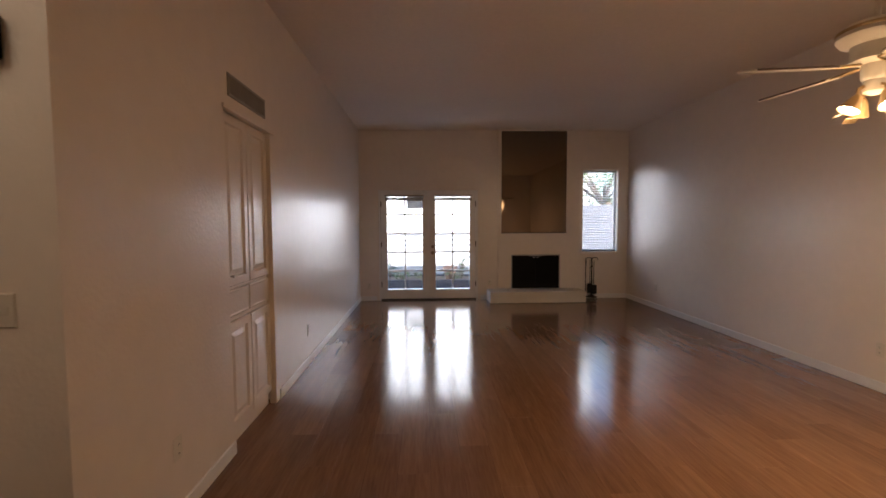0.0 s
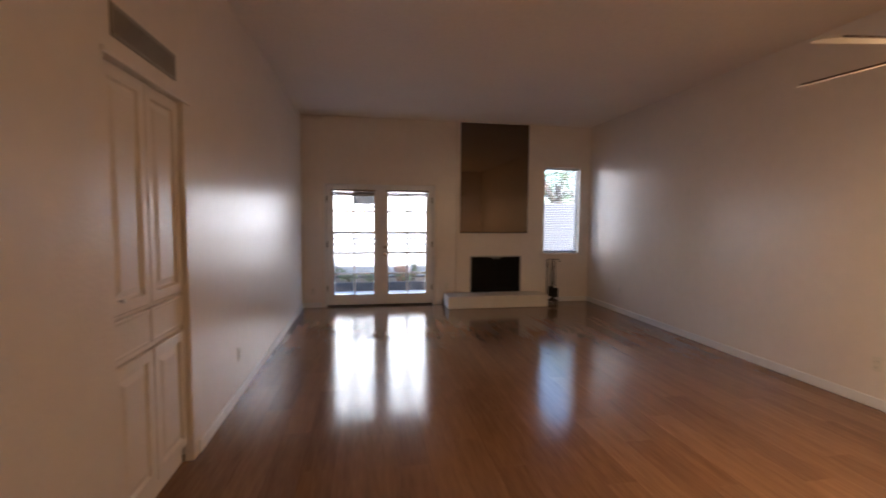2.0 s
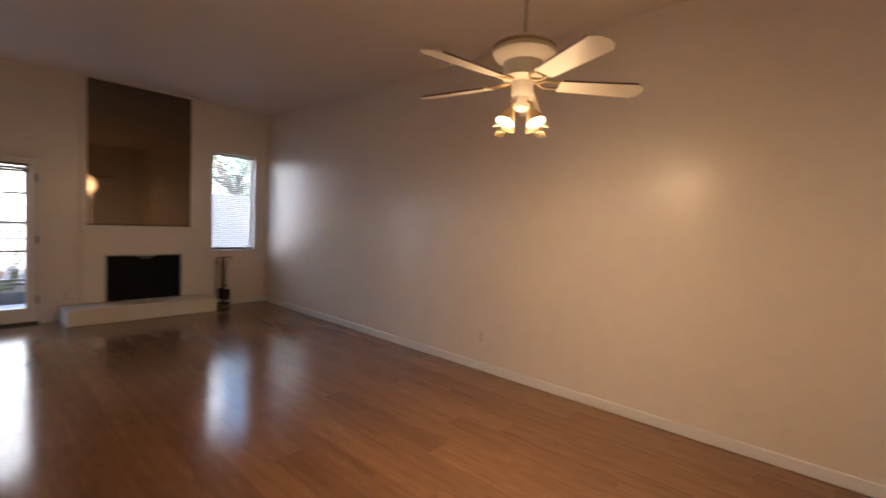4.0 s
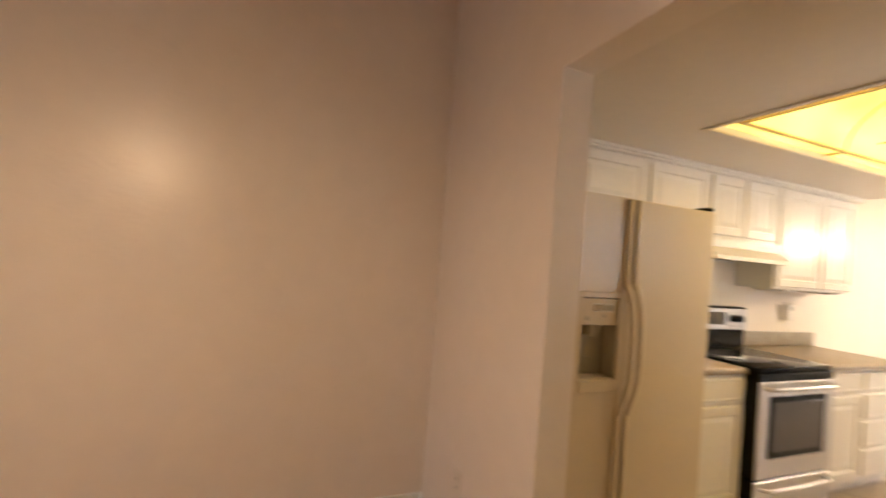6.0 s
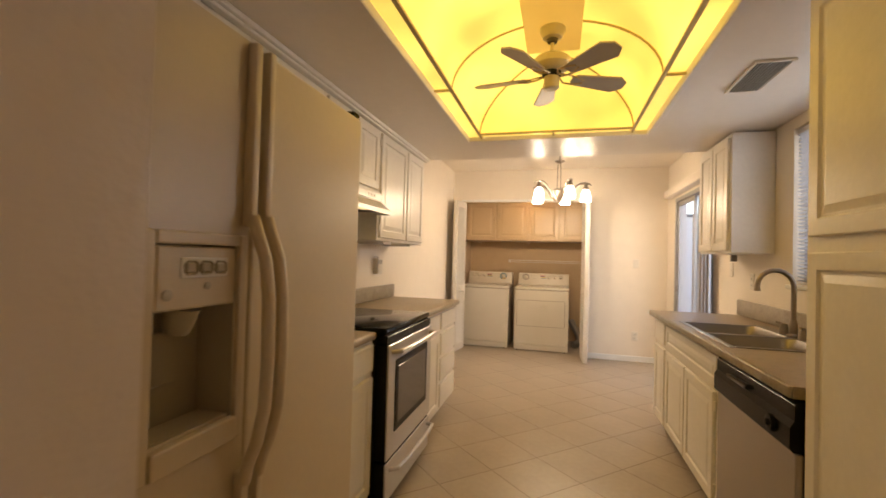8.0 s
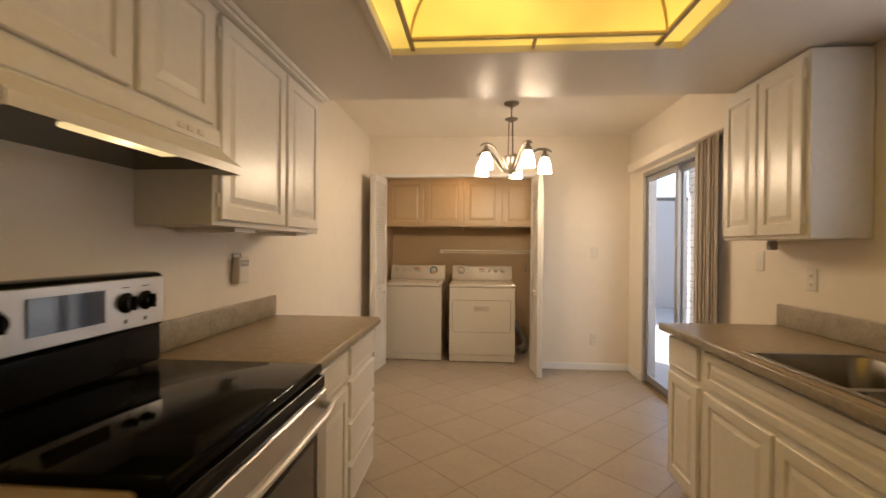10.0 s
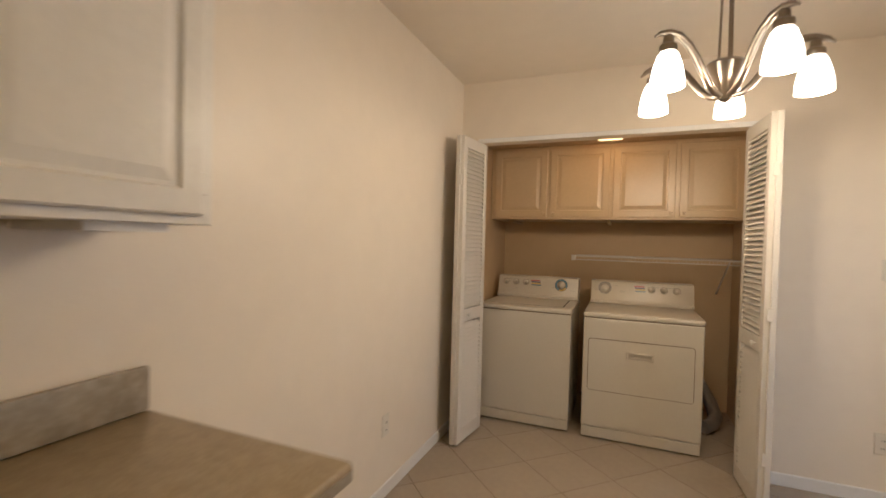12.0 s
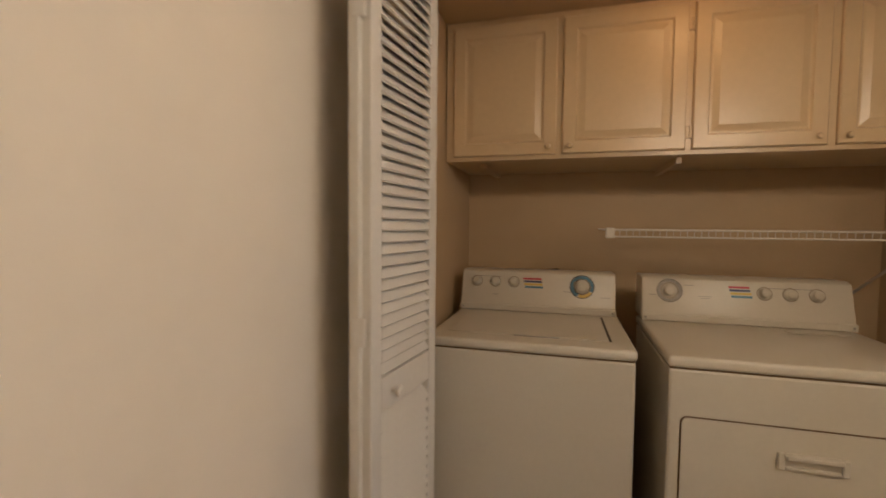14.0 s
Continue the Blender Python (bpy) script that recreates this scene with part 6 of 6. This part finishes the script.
sw = thing("side_wall", (-3.3, -5.0, -0.12), "tall pale stucco wall beside the patio", "garden wall")
part("wall", boxes((-3.5, -3.3, -12.0, -1.6, -0.12, 2.5), bevel=0.01), SIDEW, sw)
part("return_wall", boxes((-3.3, 6.0, -12.0, -11.82, -0.12, 2.5), bevel=0.01), GARDENW, sw, "grey block return wall")
part("coping", boxes((-3.25, 6.0, -12.04, -11.78, 2.501, 2.58), bevel=0.01), FENCE, sw, "dark coping")
nb = thing("neighbour_house", (0.5, 15.5, -0.12), "white neighbouring house with a window", "house")
part("wall", boxes((-7.0, 6.0, 15.2, 20.0, -0.12, 5.6)), EXTW, nb)
part("roof", boxes((-7.4, 6.4, 14.8, 20.4, 5.6, 5.8)), ROOFM, nb)
w = part("window", boxes((-0.5, 0.25, 15.16, 15.199, 1.95, 2.35)), BLACK, nb)
part("window_frame", boxes((-0.56, -0.5, 15.13, 15.2, 1.89, 2.41), (0.25, 0.31, 15.13, 15.2, 1.89, 2.41), (-0.5, 0.25, 15.13, 15.2, 1.89, 1.95), (-0.5, 0.25, 15.13, 15.2, 2.35, 2.41)), EXTW, w)
bed = thing("planter_bed", (0.5, 10.6, -0.1), "long grey raised planter with soil", "planter")
part("box", boxes((-2.2, 2.6, 10.15, 10.23, -0.119, 0.12), (-2.2, 2.6, 11.2, 11.28, -0.119, 0.12), (-2.2, -2.12, 10.23, 11.2, -0.119, 0.12), (2.52, 2.6, 10.23, 11.2, -0.119, 0.12), bevel=0.006), PLANTER, bed)
part("soil", boxes((-2.12, 2.52, 10.23, 11.2, -0.1, 0.08)), SOIL, bed)
pot = thing("flower_pot", (0.72, 10.55, 0.08), "terracotta flower pot on the planter soil", "pot")
part("pot", lathe(bmesh.new(), Matrix.Translation((0.72, 10.55, 0.081)), ((0.11, 0), (0.16, 0.26), (0.175, 0.26), (0.175, 0.32), (0.15, 0.32), (0.14, 0.25)), 20), TERRA, pot, smooth=True)


def leaf(bm, at, size, rnd):
    """A single pointed leaf, folded a little along its middle."""
    m = Matrix.Translation(at) @ Euler((rnd.uniform(-1.2, 1.2), rnd.uniform(-1.2, 1.2), rnd.uniform(0, 6.28))).to_matrix().to_4x4()
    a, b, c, d, e = (bm.verts.new(m @ Vector(p)) for p in ((0, 0, 0), (size * 0.25, size * 0.5, size * 0.06), (0, size, 0), (-size * 0.25, size * 0.5, size * 0.06), (0, size * 0.5, -size * 0.02)))
    bm.faces.new((a, b, e))
    bm.faces.new((b, c, e))
    bm.faces.new((c, d, e))
    bm.faces.new((d, a, e))


def shrub(at, h, r, leaves, size, seed, label):
    rnd = random.Random(seed)
    t = thing("shrub", at, label, "plant", "patio plants")
    bm, lb = bmesh.new(), bmesh.new()
    base = Vector(at)
    for k in range(5):
        a = rnd.uniform(0, 6.28)
        tip = base + Vector((math.cos(a) * r * rnd.uniform(0.3, 1), math.sin(a) * r * rnd.uniform(0.3, 1), h * rnd.uniform(0.6, 1)))
        mid = (base + tip) / 2 + Vector((rnd.uniform(-0.05, 0.05), rnd.uniform(-0.05, 0.05), 0.04))
        tube(bm, [base, mid, tip], [0.010, 0.007, 0.003], 6)
        for j in range(leaves // 5):
            q = rnd.uniform(0.25, 1.0)
            leaf(lb, base.lerp(tip, q) + Vector((rnd.gauss(0, 0.05), rnd.gauss(0, 0.05), rnd.gauss(0, 0.04))), size * rnd.uniform(0.6, 1.2), rnd)
    part("stems", bm, BARK, t)
    part("leaves", lb, LEAF, t)


for i, (x, y, h, r, n, s) in enumerate(((1.0, 10.6, 0.9, 0.22, 120, 0.07), (-0.45, 10.5, 0.30, 0.35, 160, 0.07), (0.05, 10.6, 0.22, 0.3, 120, 0.06), (-1.2, 10.6, 0.6, 0.3, 120, 0.07), (1.5, 10.6, 0.5, 0.3, 140, 0.07), (0.75, 10.4, 0.22, 0.3, 100, 0.06), (-0.75, 10.8, 0.7, 0.15, 70, 0.06))):
    shrub((x, y, 0.08), h, r, n, s, 10 + i, "leafy green shrub in the planter")


def tree(at, h, r, seed):
    rnd = random.Random(seed)
    t = thing("tree", at, "leafy green tree behind the garden wall", "tree")
    bm, lb = bmesh.new(), bmesh.new()
    b = Vector(at)
    top = b + Vector((0.2, 0.1, h * 0.55))
    tube(bm, [b, b.lerp(top, 0.5) + Vector((0.06, 0, 0)), top], [0.15, 0.11, 0.08], 10)
    for k in range(14):
        a = k * 2.4
        e = top + Vector((math.cos(a) * r * rnd.uniform(0.5, 1), math.sin(a) * r * rnd.uniform(0.5, 1), rnd.uniform(-0.25, 0.45) * h))
        tube(bm, [top, top.lerp(e, 0.5) + Vector((0, 0, 0.2)), e], [0.06, 0.035, 0.01], 6)
        for c in range(7):
            q = top.lerp(e, rnd.uniform(0.4, 1.05)) + Vector((rnd.gauss(0, 0.25), rnd.gauss(0, 0.25), rnd.gauss(0, 0.2)))
            for j in range(30):
                leaf(lb, q + Vector((rnd.gauss(0, 0.17), rnd.gauss(0, 0.17), rnd.gauss(0, 0.13))), rnd.uniform(0.06, 0.13), rnd)
    part("trunk", bm, BARK, t)
    part("crown", lb, LEAF, t)


tree((5.4, 13.2, -0.12), 3.9, 1.5, 4)
tree((7.4, 14.2, -0.12), 4.2, 1.5, 7)
bp = thing("brick_pillar", (0.2, -5.87, -0.05), "pale brick pillar on the patio outside the door", "pillar")
part("core", boxes((0.12, 0.28, -6.05, -5.69, -0.05, 2.55)), CONCRETE, bp)
me0 = None
for c in range(33):
    for k in range(2):
        z = -0.045 + c * 0.078
        y = -6.062 + k * 0.186
        if me0 is None:
            me0 = part("brick", boxes((0.105, 0.295, 0.004, 0.182, 0.0, 0.066), bevel=0.004), BRICKM, bp)
            o = me0
        else:
            o = me0.copy()
            scene.collection.objects.link(o)
        o.location = (0, y, z)

# ---- floor pieces ----
rnd = random.Random(5)
PW, PL, G = 0.19, 1.21, 0.0005
plank_mesh = {}


def plank(x0, x1, y0, y1):
    w, l = round(x1 - x0, 3), round(y1 - y0, 3)
    if w < 0.02 or l < 0.03:
        return
    if (w, l) not in plank_mesh:
        bm = boxes((G, w - G, G, l - G, -0.012, 0.0))
        bmesh.ops.recalc_face_normals(bm, faces=bm.faces)
        me = bpy.data.meshes.new("plank")
        bm.to_mesh(me)
        bm.free()
        me.materials.append(WOOD)
        plank_mesh[(w, l)] = me
    ob = new("plank", plank_mesh[(w, l)])
    ob.location = (x0, y0, 0)
    ob.parent = floor


def lay(xa, xb, ya, yb):
    """Boards from xa to xb, staggered along y, cut where they meet the walls."""
    k, x = 0, xa
    while x < xb - 0.02:
        x1 = min(x + PW, xb)
        y = ya - ((k * 0.37 + rnd.random() * 0.12) % 1.0) * PL
        while y < yb:
            a, b = max(y, ya), min(y + PL, yb)
            plank(x, x1, a, b)
            y += PL
        x, k = x1, k + 1


lay(-2.3, XL - 0.1, -1.4, 2.6)
lay(XL - 0.1, XR, YS, YB)
lay(XL - 0.1, 0.95, -1.4, YS)

# diagonal tiles, clipped to the kitchen's outline
TS, TG, TA = 0.373, 0.004, radians(45)
TX, TY = 2.807, -2.418


def clip(poly, axis, lim, keep_less):
    out = []
    for i, p in enumerate(poly):
        q = poly[(i + 1) % len(poly)]
        ip, iq = (p[axis] <= lim) == keep_less, (q[axis] <= lim) == keep_less
        if ip:
            out.append(p)
        if ip != iq:
            f = (lim - p[axis]) / (q[axis] - p[axis])
            out.append((p[0] + f * (q[0] - p[0]), p[1] + f * (q[1] - p[1])))
    return out


whole_tile = None
ca, sa = math.cos(TA), math.sin(TA)
for i in range(-18, 19):
    for j in range(-18, 19):
        u, v = i * TS, j * TS
        h = TS / 2 - TG / 2
        cx, cy = TX + u * ca - v * sa, TY + u * sa + v * ca
        corners = [(cx + a * ca - b * sa, cy + a * sa + b * ca) for a, b in ((-h, -h), (h, -h), (h, h), (-h, h))]
        poly = clip(clip(clip(clip(corners, 0, KR + 0.002, False), 0, XR - 0.008, True), 1, -6.868, False), 1, YS - 0.002, True)
        if len(poly) < 3:
            continue
        whole = len(poly) == 4 and all(abs(p[0] - q[0]) < 1e-6 and abs(p[1] - q[1]) < 1e-6 for p, q in zip(poly, corners))
        if whole and whole_tile:
            ob = new("tile", whole_tile)
        else:
            bm = bmesh.new()
            n = len(poly)
            lo = [bm.verts.new((p[0] - cx, p[1] - cy, -0.004)) for p in poly]
            sh = 0.998
            mid = [bm.verts.new((p[0] - cx, p[1] - cy, -0.0012)) for p in poly]
            gx, gy = sum(p[0] for p in poly) / n - cx, sum(p[1] for p in poly) / n - cy
            hi = [bm.verts.new((gx + (p[0] - cx - gx) * sh, gy + (p[1] - cy - gy) * sh, 0.0)) for p in poly]
            for a, b in ((lo, mid), (mid, hi)):
                for k in range(n):
                    bm.faces.new((a[k], a[(k + 1) % n], b[(k + 1) % n], b[k]))
            bm.faces.new(hi)
            bmesh.ops.recalc_face_normals(bm, faces=bm.faces)
            me = bpy.data.meshes.new("tile")
            bm.to_mesh(me)
            bm.free()
            me.materials.append(TILE)
            if whole:
                whole_tile = me
            ob = new("tile", me)
        ob.location = (cx, cy, 0)
        ob.parent = kfloor
